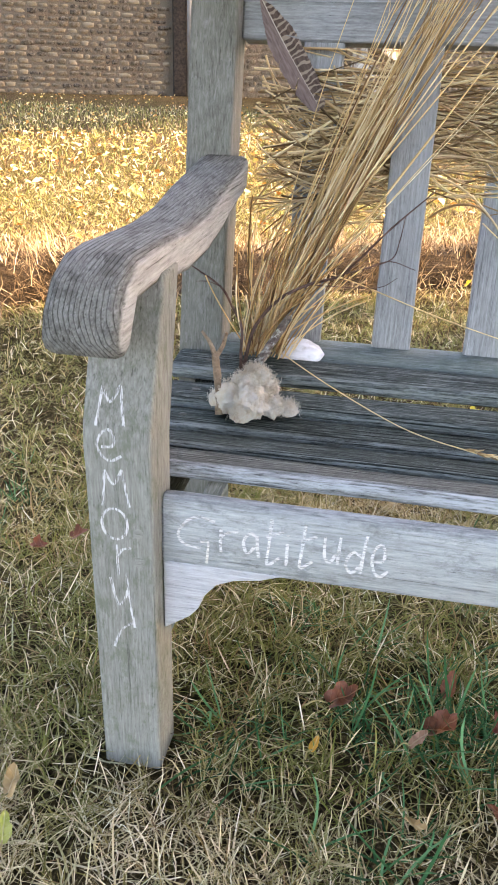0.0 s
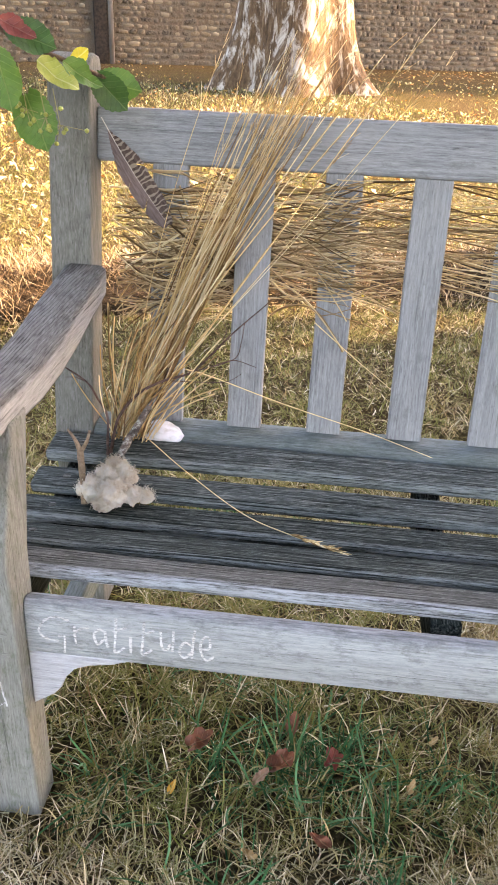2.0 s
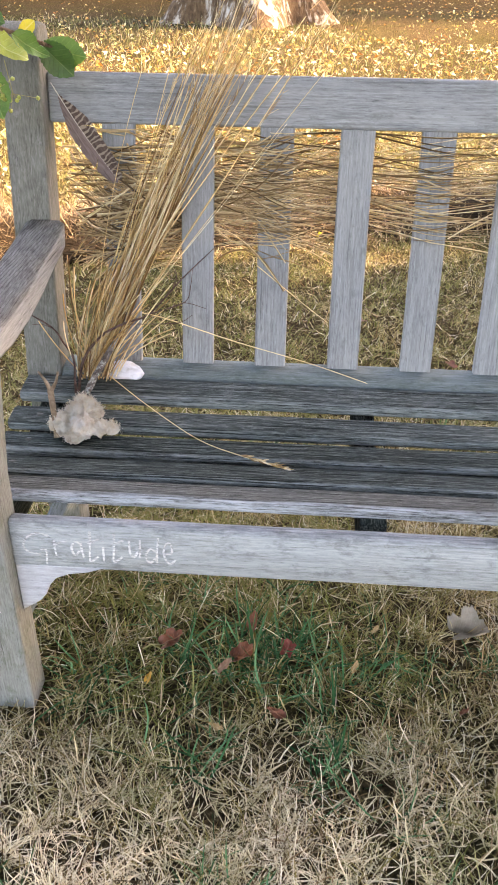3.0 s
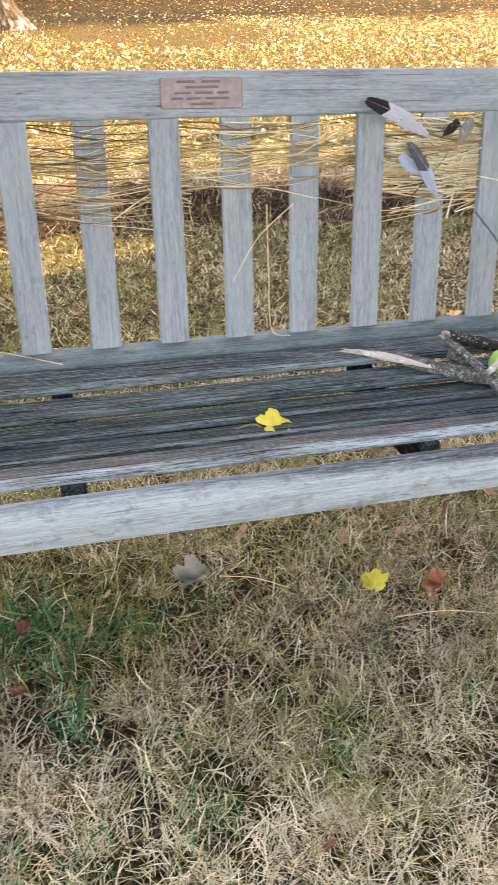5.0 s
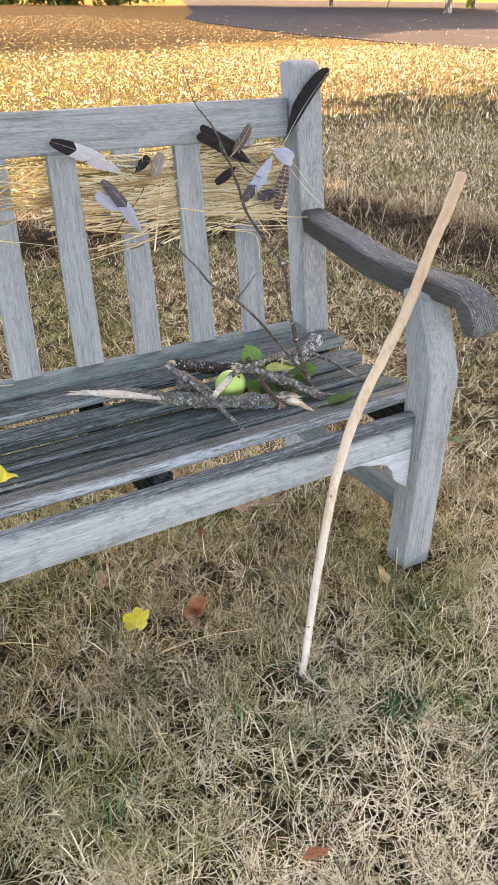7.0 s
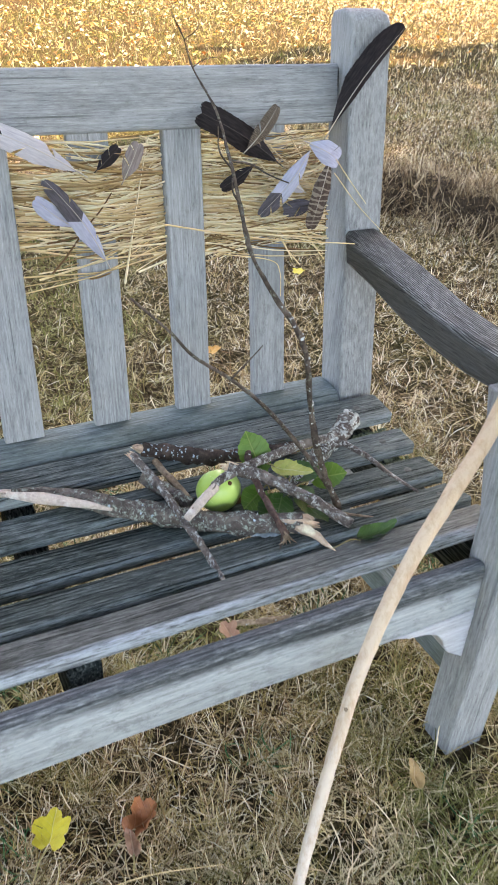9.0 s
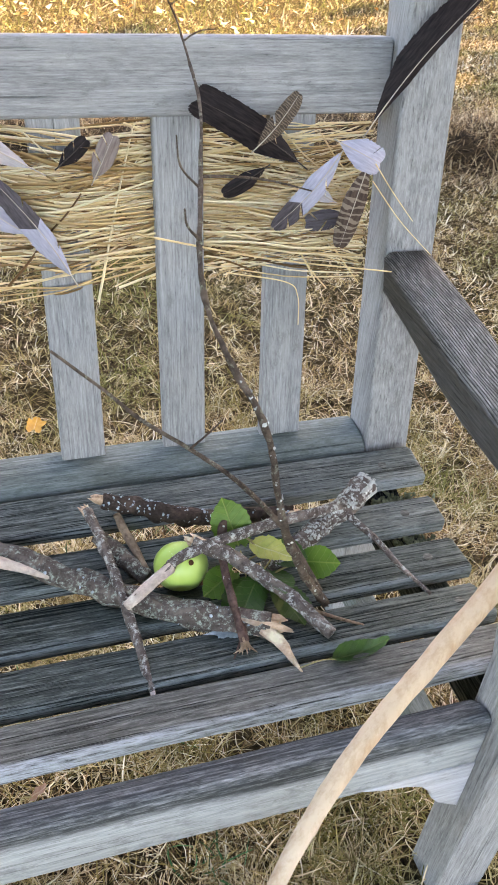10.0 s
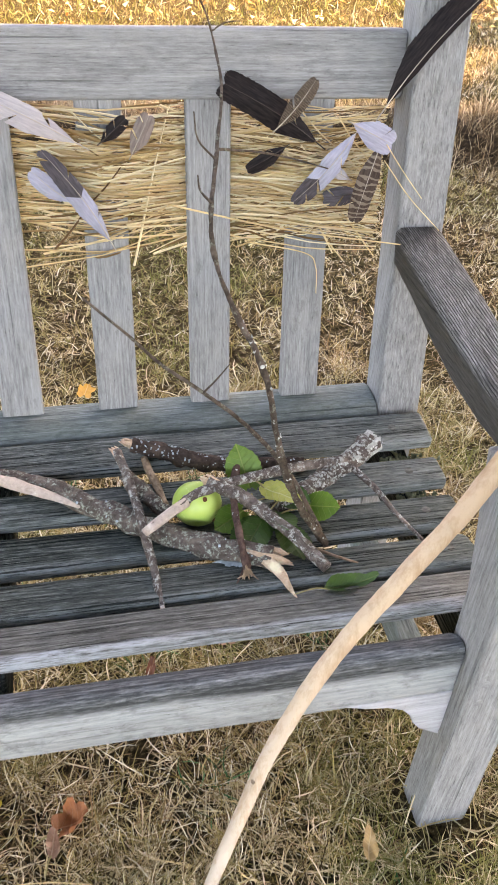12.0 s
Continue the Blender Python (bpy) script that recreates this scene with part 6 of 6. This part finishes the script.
branch("tall_twig", [(0.711, 0.212, 0.362), (0.660, 0.196, 0.460), (0.630, 0.190, 0.553), (0.609, 0.190, 0.648), (0.584, 0.222, 0.697), (0.568, 0.255, 0.738), (0.566, 0.280, 0.775), (0.584, 0.355, 0.818), (0.601, 0.435, 0.855), (0.602, 0.512, 0.892), (0.588, 0.508, 0.925), (0.560, 0.480, 0.957)],
       [0.0046, 0.0040, 0.0035, 0.0030, 0.0026, 0.0023, 0.0021, 0.0018, 0.0015, 0.0012, 0.0009, 0.0006], TALL_TWIG, "tall bare twig propped between seat and bench back", 60, LICHEN, (),
       (([(0.702, 0.214, 0.385), (0.668, 0.262, 0.445), (0.614, 0.275, 0.514), (0.561, 0.277, 0.566), (0.514, 0.289, 0.601), (0.482, 0.286, 0.640), (0.435, 0.290, 0.688)], 0.0034),
        ([(0.561, 0.277, 0.566), (0.572, 0.258, 0.596), (0.582, 0.238, 0.628)], 0.0016), ([(0.568, 0.290, 0.785), (0.556, 0.285, 0.800), (0.553, 0.283, 0.816)], 0.0016),
        ([(0.5805, 0.341, 0.8095), (0.561, 0.335, 0.832), (0.556, 0.331, 0.860)], 0.0014), ([(0.5835, 0.352, 0.8165), (0.640, 0.402, 0.795), (0.700, 0.470, 0.762), (0.760, 0.505, 0.735)], 0.0018),
        ([(0.602, 0.511, 0.893), (0.616, 0.505, 0.903), (0.632, 0.500, 0.906)], 0.0012), ([(0.588, 0.508, 0.925), (0.600, 0.500, 0.936), (0.606, 0.495, 0.950)], 0.0008)), 0.9, 14, 0.0, 0.35, category="twig", rest=(0, 0, 0.004))

# walking stick of peeled wood, leaning on the front rail
n_ = Nodes("peeled_hazel", 0.55)
soft = n_.noise(n_.coords((150, 150, 9)), 1.0, 6, 0.7)
patchy = n_.noise(n_.coords((40, 40, 7)), 1.0, 5, 0.65)
rise = n_.node("ShaderNodeSeparateXYZ")
n_.link(n_.coords(), rise.inputs[0])
wood_tone = n_.ramp(rise.outputs[2], (0.05, (0.62, 0.56, 0.50)), (0.25, (0.62, 0.52, 0.41)), (0.50, (0.60, 0.46, 0.32)), (0.80, (0.46, 0.31, 0.20)))
n_.bump(soft, 0.002)
STICK = n_.colour(n_.mix(n_.ramp(n_.mix(0.5, soft, patchy), (0.47, 0.0), (0.62, 0.65)), wood_tone, (0.40, 0.25, 0.14)))


def walking_stick():
    root = thing("walking_stick", "long peeled wooden stick leaning against the front rail", "stick")
    pts = spline([(0.459, -0.140, 0.0), (0.474, -0.128, 0.039), (0.497, -0.106, 0.108), (0.524, -0.083, 0.185), (0.551, -0.062, 0.251), (0.581, -0.040, 0.325), (0.611, -0.023, 0.379), (0.636, -0.011, 0.419), (0.673, 0.004, 0.466), (0.724, 0.021, 0.521), (0.776, 0.039, 0.577), (0.821, 0.057, 0.639), (0.860, 0.074, 0.693), (0.906, 0.092, 0.750), (0.941, 0.107, 0.800)], 7)
    rr = [np.interp(p.z, [0, 0.25, 0.38, 0.5, 0.66, 0.83], [0.0064, 0.0080, 0.0088, 0.0096, 0.0102, 0.0108]) for p in pts]
    part("shaft", tube(pts, rr, 16, 0.10, 3.0), STICK, root)
    for z in (0.30, 0.09):
        bm = bmesh.new()
        i = min(range(len(pts)), key=lambda k: abs(pts[k].z - z))
        c = pts[i] + Vector((-0.8, -0.6, 0)).normalized() * rr[i] * 0.9
        tube([c, c + Vector((-0.8, -0.6, 0.1)) * 0.0022], [0.0032, 0.002], 7, 0.3, z, bm)
        part("knot", bm, DRY_TWIG, root, "dark knot")


walking_stick()
branch("dead_twig", [(0.640, 0.362, 0.022), (0.690, 0.345, 0.024), (0.738, 0.338, 0.020)], [0.005, 0.006, 0.004], DRY_TWIG, "short grey stick lying on the grass under the bench", 10, LICHEN, seed=21, category="twig", rest=(0, 0, 0))

branch("dead_twig", [(2.47, 2.20, 0.10), (2.46, 2.17, 0.17), (2.42, 2.15, 0.27)], [0.006, 0.005, 0.002], DRY_TWIG, "thin dead twig sticking up from the hay windrow", seed=22, category="twig", rest=(0, 0, 0))

# ---- apple and leaves among the branches ----
n_ = Nodes("green_apple", 0.32)
n_.b.inputs["Specular IOR Level"].default_value = 0.5
flush = n_.noise(n_.coords(), 14, 4, 0.5)
dots = n_.noise(n_.coords(), 160, 2, 0.5)
skin = n_.ramp(flush, (0.35, (0.27, 0.44, 0.06)), (0.65, (0.44, 0.60, 0.15)))
APPLE = n_.colour(n_.mix(n_.ramp(dots, (0.66, 0.0), (0.74, 0.5)), skin, (0.70, 0.78, 0.40)))
BRUISE = Nodes("apple_bruise", 0.7).colour((0.10, 0.045, 0.02))


def apple():
    root = thing("apple", "small bright green apple with a dark worm hole", "apple", (0.557, 0.288, 0.387))
    bm = bmesh.new()
    bmesh.ops.create_uvsphere(bm, u_segments=28, v_segments=18, radius=0.032)
    for v in bm.verts:
        d = math.hypot(v.co.x, v.co.y) / 0.032
        dent = math.exp(-(d / 0.33) ** 2)
        v.co.z *= 0.93
        v.co.z -= math.copysign(0.010, v.co.z) * dent * (1 if v.co.z > 0 else 0.6)
        v.co.xy *= 1 + 0.05 * (v.co.z / 0.032)
        v.co *= 1 + 0.02 * noise.noise(v.co * 40)
    ob = part("flesh", bm, APPLE, root)
    ob.rotation_euler = (radians(-62), radians(20), 0)
    bm = bmesh.new()
    bmesh.ops.create_icosphere(bm, subdivisions=2, radius=0.0034)
    hole_ = part("worm_hole", bm, BRUISE, root, "dark round hole")
    hole_.location = Vector((0.22, -0.60, 0.77)).normalized() * 0.0305
    bm = bmesh.new()
    bmesh.ops.create_icosphere(bm, subdivisions=2, radius=0.007)
    bmesh.ops.scale(bm, vec=(1.5, 1, 0.9), verts=bm.verts)
    rot_ = part("rotten_patch", bm, BRUISE, root, "brown rotten patch")
    rot_.location = Vector((0.70, -0.62, -0.30)).normalized() * 0.0285


apple()


def stand_leaf(kind, size, curl, seed, material, stalk_at, tip_at, face, label, name="leaf", stalk=0.5):
    a, b = Vector(stalk_at) + Vector(SEAT_REST), Vector(tip_at) + Vector(SEAT_REST)
    return leaf(kind, size, curl, seed, material, frame_of(a, b - a, face), label, name, stalk=stalk)


stand_leaf("heart", 0.072, 0.2, 61, GREEN_LEAF, (0.632, 0.300, 0.372), (0.612, 0.335, 0.440), (-0.2, -0.8, 0.6), "broad green lime leaf standing among the branches")
stand_leaf("heart", 0.070, 0.3, 62, DEEP_LEAF, (0.655, 0.265, 0.368), (0.600, 0.235, 0.362), (0.1, -0.3, 1), "dark green leaf lying under the branches")
stand_leaf("heart", 0.070, 0.3, 63, DEEP_LEAF, (0.660, 0.270, 0.366), (0.672, 0.205, 0.360), (0.2, -0.2, 1), "dark green leaf lying under the branches")
stand_leaf("oval", 0.062, 0.5, 64, LIME_LEAF, (0.640, 0.300, 0.392), (0.682, 0.262, 0.398), (0.1, -0.4, 1), "narrow yellow-green leaf among the branches")
stand_leaf("heart", 0.060, 0.3, 65, GREEN_LEAF, (0.690, 0.285, 0.368), (0.725, 0.250, 0.392), (-0.5, -0.5, 0.7), "green leaf tucked behind the tall twig")
stand_leaf("heart", 0.064, 0.4, 66, DEEP_LEAF, (0.655, 0.285, 0.372), (0.655, 0.235, 0.385), (0.2, -0.5, 1), "dark green leaf lying among the branches")
stand_leaf("heart", 0.060, 0.4, 68, DEEP_LEAF, (0.640, 0.262, 0.380), (0.612, 0.225, 0.372), (0.2, -0.5, 1), "dark green leaf lying among the branches")
stand_leaf("heart", 0.055, 0.5, 69, DEEP_LEAF, (0.650, 0.300, 0.386), (0.690, 0.275, 0.384), (0.1, -0.6, 1), "dark green leaf lying among the branches")
stand_leaf("heart", 0.058, 0.4, 70, GREEN_LEAF, (0.625, 0.285, 0.376), (0.588, 0.262, 0.372), (0.2, -0.5, 1), "green leaf lying among the branches")
folded = stand_leaf("oval", 0.070, 1.1, 67, DEEP_LEAF, (0.684, 0.140, 0.364), (0.756, 0.148, 0.366), (0.0, -0.2, 1), "single dark green leaf folded on the seat")
folded.matrix_world = folded.matrix_world @ Matrix.Diagonal((1, 0.55, 1, 1))


def lichen_flake(x, y, z, size, seed):
    rng = random.Random(seed)
    bm = bmesh.new()
    c = bm.verts.new((0, 0, 0.004))
    ring = []
    for k in range(22):
        a = 2 * math.pi * k / 22
        r = size * rng.uniform(0.55, 1.1)
        ring.append(bm.verts.new((r * math.cos(a), 0.55 * r * math.sin(a), rng.uniform(0.0, 0.009))))
    for k in range(22):
        bm.faces.new((c, ring[k], ring[(k + 1) % 22]))
    ob = part("lichen_flake", bm, BLUE_LICHEN)
    ob.location = (x, y, z)
    tagged(ob, "pale blue-grey flake of lichen fallen on the seat", "lichen")


lichen_flake(0.590, 0.199, 0.367, 0.026, 1)
for y, z in ((0.366, 0.356), (0.296, 0.345)):
    rng_ = random.Random(int(y * 1000))
    bm = bmesh.new()
    for _ in range(60):
        c = Vector((0.868 + rng_.gauss(0, 0.016), y + rng_.gauss(0, 0.006), z + rng_.uniform(0, 0.004)))
        tube([c, c + Vector((rng_.gauss(0, 0.003), rng_.gauss(0, 0.003), 0.005))], [0.0028, 0.0012], 5, 0.3, _, bm)
    tagged(part("moss", bm, MOSS, bench, "pale green moss in the gap between slats"), kind="stuff")


# ---- fleece, shell and twigs beside the sheaf ----
n_ = Nodes("raw_fleece", 0.95)
wool_tone = n_.noise(n_.coords(), 45, 5, 0.7)
n_.bump(n_.noise(n_.coords(), 190, 4, 0.7), 0.006)
# Cream wool; tan and near-white ends paint in its shadows and bright tops.
n_.colour(n_.ramp(wool_tone, (0.3, (0.64, 0.51, 0.37)), (0.45, (0.88, 0.80, 0.68)), (0.62, (0.95, 0.92, 0.86))))
FLEECE = n_.thin(0.3)


def fleece():
    rng = np.random.default_rng(41)
    root = thing("wool_tuft", "tuft of raw cream sheep's wool lying on the seat", "wool", (-0.778, 0.289, 0.364))
    lumps = [(-0.034, -0.012, 0.020, 0.026), (0.000, -0.020, 0.020, 0.028), (-0.012, 0.012, 0.034, 0.026), (0.008, 0.016, 0.046, 0.017), (-0.004, 0.020, 0.052, 0.012), (0.030, -0.006, 0.012, 0.021),
             (0.055, 0.000, 0.007, 0.014), (-0.050, -0.006, 0.014, 0.016), (-0.010, -0.036, 0.009, 0.019), (0.018, 0.020, 0.030, 0.018)]
    bm = bmesh.new()
    for k, (x, y, z, r) in enumerate(lumps):
        made = bmesh.ops.create_icosphere(bm, subdivisions=4, radius=r * 0.92)
        for v in made["verts"]:
            v.co *= 1 + 0.34 * noise.noise(v.co * 110 + Vector((k, 0, 0))) + 0.24 * noise.noise(v.co * 270 + Vector((k, 3, 0)))
            v.co.z *= 0.8
            v.co += Vector((x, y, z))
            v.co.z = max(v.co.z, -0.006)
    part("fleece", bm, FLEECE, root)
    root.scale = (0.88, 0.88, 0.95)
    c, m = 1500, 9
    pick = rng.integers(0, len(lumps), c)
    L = np.array(lumps)[pick]
    d = rng.normal(size=(c, 3))
    d[:, 2] = np.abs(d[:, 2]) * 0.9
    d /= np.linalg.norm(d, axis=1)[:, None]
    start = L[:, :3] + d * L[:, 3:4] * 0.82
    t = np.linspace(0, 1, m)[None, :, None]
    side = np.cross(d, rng.normal(size=(c, 3)))
    side /= np.linalg.norm(side, axis=1)[:, None]
    ln = rng.uniform(0.006, 0.020, c)[:, None, None]
    curl = np.sin(t * rng.uniform(5, 12, c)[:, None, None]) * 0.0030
    p = start[:, None] + d[:, None] * t * ln * 0.45 + side[:, None] * (curl + t * ln * 0.5)
    p[:, :, 2] = np.maximum(p[:, :, 2], -0.004)
    v, tr = strands(p, np.full((c, m), 0.00040) * np.linspace(1, 0.4, m)[None])
    ob = tagged(new("loose_wool", fast_mesh("loose_wool", v, tr, FLEECE)), kind="stuff")
    ob.parent = root


fleece()

n_ = Nodes("oyster_shell", 0.45)
nacre = n_.noise(n_.coords((40, 90, 40)), 1.0, 5, 0.6, 0.5)
n_.bump(nacre, 0.002)
SHELL = n_.colour(n_.ramp(nacre, (0.3, (0.50, 0.48, 0.47)), (0.5, (0.72, 0.72, 0.76)), (0.7, (0.84, 0.84, 0.88))))


def shell():
    bm = bmesh.new()
    outer, inner = [], []
    rings, sides = 7, 30
    for layer, push in ((outer, 0.0), (inner, -0.0022)):
        for j in range(1, rings + 1):
            f = j / rings
            ring = []
            for k in range(sides):
                a = 2 * math.pi * k / sides
                r = (0.041 + 0.006 * math.cos(a) + 0.003 * math.cos(3 * a + 1) + 0.0012 * math.cos(11 * a)) * f
                x, y = r * math.cos(a), 0.56 * r * math.sin(a)
                z = 0.010 * (1 - f * f) + 0.0009 * math.sin(f * 26) + push
                ring.append(bm.verts.new((x, y, z)))
            layer.append(ring)
    for layer, flip in ((outer, False), (inner, True)):
        tip = bm.verts.new((0, 0, 0.0105 if not flip else 0.0078))
        for k in range(sides):
            q = (tip, layer[0][k], layer[0][(k + 1) % sides])
            bm.faces.new(q[::-1] if flip else q)
        for a, b in zip(layer, layer[1:]):
            for k in range(sides):
                q = (a[k], b[k], b[(k + 1) % sides], a[(k + 1) % sides])
                bm.faces.new(q[::-1] if flip else q)
    for k in range(sides):
        bm.faces.new((outer[-1][k], inner[-1][k], inner[-1][(k + 1) % sides], outer[-1][(k + 1) % sides]))
    ob = part("shell", bm, SHELL)
    ob.matrix_world = pose(-0.744, 0.452, 0.398, 48, 0, -8) @ Matrix.Scale(0.86, 4)
    tagged(ob, "white oyster shell leaning against the lower back rail", "shell")


shell()
branch("forked_twig", [(-0.818, 0.276, 0.352), (-0.824, 0.292, 0.390), (-0.834, 0.318, 0.418)], [0.0055, 0.005, 0.0052], DRY_TWIG, "small dry forked twig standing in the wool", 0, None, (),
       (([(-0.834, 0.318, 0.416), (-0.842, 0.324, 0.432), (-0.856, 0.332, 0.446)], 0.0042), ([(-0.834, 0.318, 0.416), (-0.826, 0.326, 0.430), (-0.822, 0.332, 0.447)], 0.0042)), 0.35, 31, category="twig")
branch("thin_twig", [(-0.812, 0.385, 0.366), (-0.817, 0.405, 0.395), (-0.820, 0.420, 0.428), (-0.836, 0.424, 0.458), (-0.854, 0.428, 0.483), (-0.896, 0.432, 0.508)], [0.0022, 0.0021, 0.0020, 0.0018, 0.0016, 0.0010], RED_TWIG, "slender dark budding twig beside the straw", 0, None, (),
       (([(-0.854, 0.428, 0.483), (-0.872, 0.430, 0.488), (-0.890, 0.430, 0.487)], 0.0010),), 0.35, 32, category="twig")
branch("thin_twig", [(-0.812, 0.400, 0.372), (-0.800, 0.415, 0.430), (-0.766, 0.425, 0.473), (-0.726, 0.432, 0.495), (-0.684, 0.440, 0.510), (-0.640, 0.450, 0.556), (-0.612, 0.455, 0.585), (-0.570, 0.460, 0.625)],
       [0.0026, 0.0024, 0.0022, 0.0020, 0.0018, 0.0014, 0.0012, 0.0007], RED_TWIG, "slender dark branching twig before the back slats", 0, None, (),
       (([(-0.684, 0.440, 0.510), (-0.650, 0.446, 0.520), (-0.618, 0.450, 0.534), (-0.610, 0.452, 0.560), (-0.606, 0.452, 0.590)], 0.0012), ([(-0.650, 0.446, 0.520), (-0.620, 0.450, 0.530), (-0.585, 0.452, 0.520)], 0.0011),
        ([(-0.726, 0.432, 0.494), (-0.670, 0.442, 0.492), (-0.630, 0.448, 0.494), (-0.608, 0.450, 0.508)], 0.0010), ([(-0.640, 0.450, 0.556), (-0.634, 0.452, 0.575), (-0.636, 0.452, 0.590)], 0.0009)), 0.35, 33, category="twig")
branch("lichened_twig", [(-0.782, 0.325, 0.392), (-0.775, 0.360, 0.412), (-0.758, 0.420, 0.438), (-0.742, 0.465, 0.463), (-0.730, 0.468, 0.500)], [0.0055, 0.0060, 0.0055, 0.0050, 0.0040], MOSSY, "grey lichened twig rising from the wool", 0, None, (), (), 0.5, 34, category="twig")

# ---- leafy spray hung over the post ----
SPRAY_STEM = bark_twig_material("spray_stem", (0.06, 0.04, 0.028), (0.15, 0.10, 0.07))


def leafy_spray():
    root = thing("leafy_spray", "fresh green lime spray with seed clusters hung on the post", "foliage")
    stem = spline([(-1.02, 0.36, 1.06), (-0.95, 0.375, 1.01), (-0.900, 0.400, 0.978), (-0.860, 0.430, 0.958), (-0.822, 0.470, 0.938), (-0.800, 0.510, 0.925)], 5)
    part("stem", tube(stem, [0.0045 * (1 - 0.5 * i / len(stem)) for i in range(len(stem))], 7, 0.3), SPRAY_STEM, root)

    def spray_leaf(kind, size, curl, seed, material, a, b, face, label=""):
        ob = part("leaf", leaf_mesh(kind, size, curl, seed), material, root, label)
        ob.matrix_world = frame_of(Vector(a), Vector(b) - Vector(a), face)

    spray_leaf("heart", 0.088, 0.2, 71, GREEN_LEAF, (-0.910, 0.392, 0.935), (-0.868, 0.372, 0.842), (0.1, -1, 0.25))
    spray_leaf("heart", 0.082, 0.2, 72, GREEN_LEAF, (-0.930, 0.362, 0.985), (-0.905, 0.350, 0.895), (-0.1, -1, 0.2))
    spray_leaf("heart", 0.070, 0.3, 74, DEEP_LEAF, (-0.838, 0.462, 0.948), (-0.792, 0.492, 0.893), (0.1, -1, 0.3))
    spray_leaf("heart", 0.070, 0.15, 75, GREEN_LEAF, (-0.846, 0.490, 0.935), (-0.795, 0.508, 0.922), (0.1, -1, 0.35))
    spray_leaf("heart", 0.070, 0.4, 76, DEEP_LEAF, (-0.930, 0.385, 1.000), (-0.870, 0.400, 0.975), (0.1, -0.9, 0.6))
    spray_leaf("oval", 0.062, 0.9, 77, LIME_LEAF, (-0.890, 0.405, 0.955), (-0.828, 0.425, 0.913), (0.3, -0.8, 0.6), "narrow pale yellow-green bract")
    spray_leaf("oval", 0.060, 0.8, 78, GREEN_LEAF, (-0.862, 0.425, 0.955), (-0.806, 0.450, 0.918), (0.3, -0.8, 0.6), "narrow pale yellow-green bract")
    spray_leaf("heart", 0.032, 0.2, 79, YELLOW_LEAF, (-0.862, 0.455, 0.950), (-0.832, 0.465, 0.975), (0.1, -1, 0.3), "small yellow leaf")
    spray_leaf("oval", 0.050, 0.6, 80, RED_LEAF, (-0.925, 0.380, 1.005), (-0.885, 0.390, 0.985), (0.1, -0.9, 0.5), "small red curled leaf")
    rng = random.Random(9)
    for cx, cy, cz, drop, cnt in ((-0.905, 0.380, 0.955, 0.055, 9), (-0.882, 0.385, 0.940, 0.05, 8), (-0.868, 0.400, 0.925, 0.045, 8)):
        bm = bmesh.new()
        low = Vector((cx + 0.008, cy - 0.004, cz - drop))
        tube(spline([(cx, cy, cz), (cx + 0.003, cy, cz - drop * 0.5), low], 4), [0.0007] * 9, 5, bm=bm)
        ends = []
        for _ in range(cnt):
            e = low + Vector((rng.gauss(0, 0.011), rng.gauss(0, 0.008), rng.gauss(-0.006, 0.009)))
            tube([low, (low + e) / 2, e], [0.0005] * 3, 4, bm=bm)
            ends.append(e)
        part("fruit_stalk", bm, STALK, root)
        for e in ends:
            bm = bmesh.new()
            bmesh.ops.create_icosphere(bm, subdivisions=1, radius=0.0036)
            part("seed", bm, LIME_LEAF, root).location = e


leafy_spray()
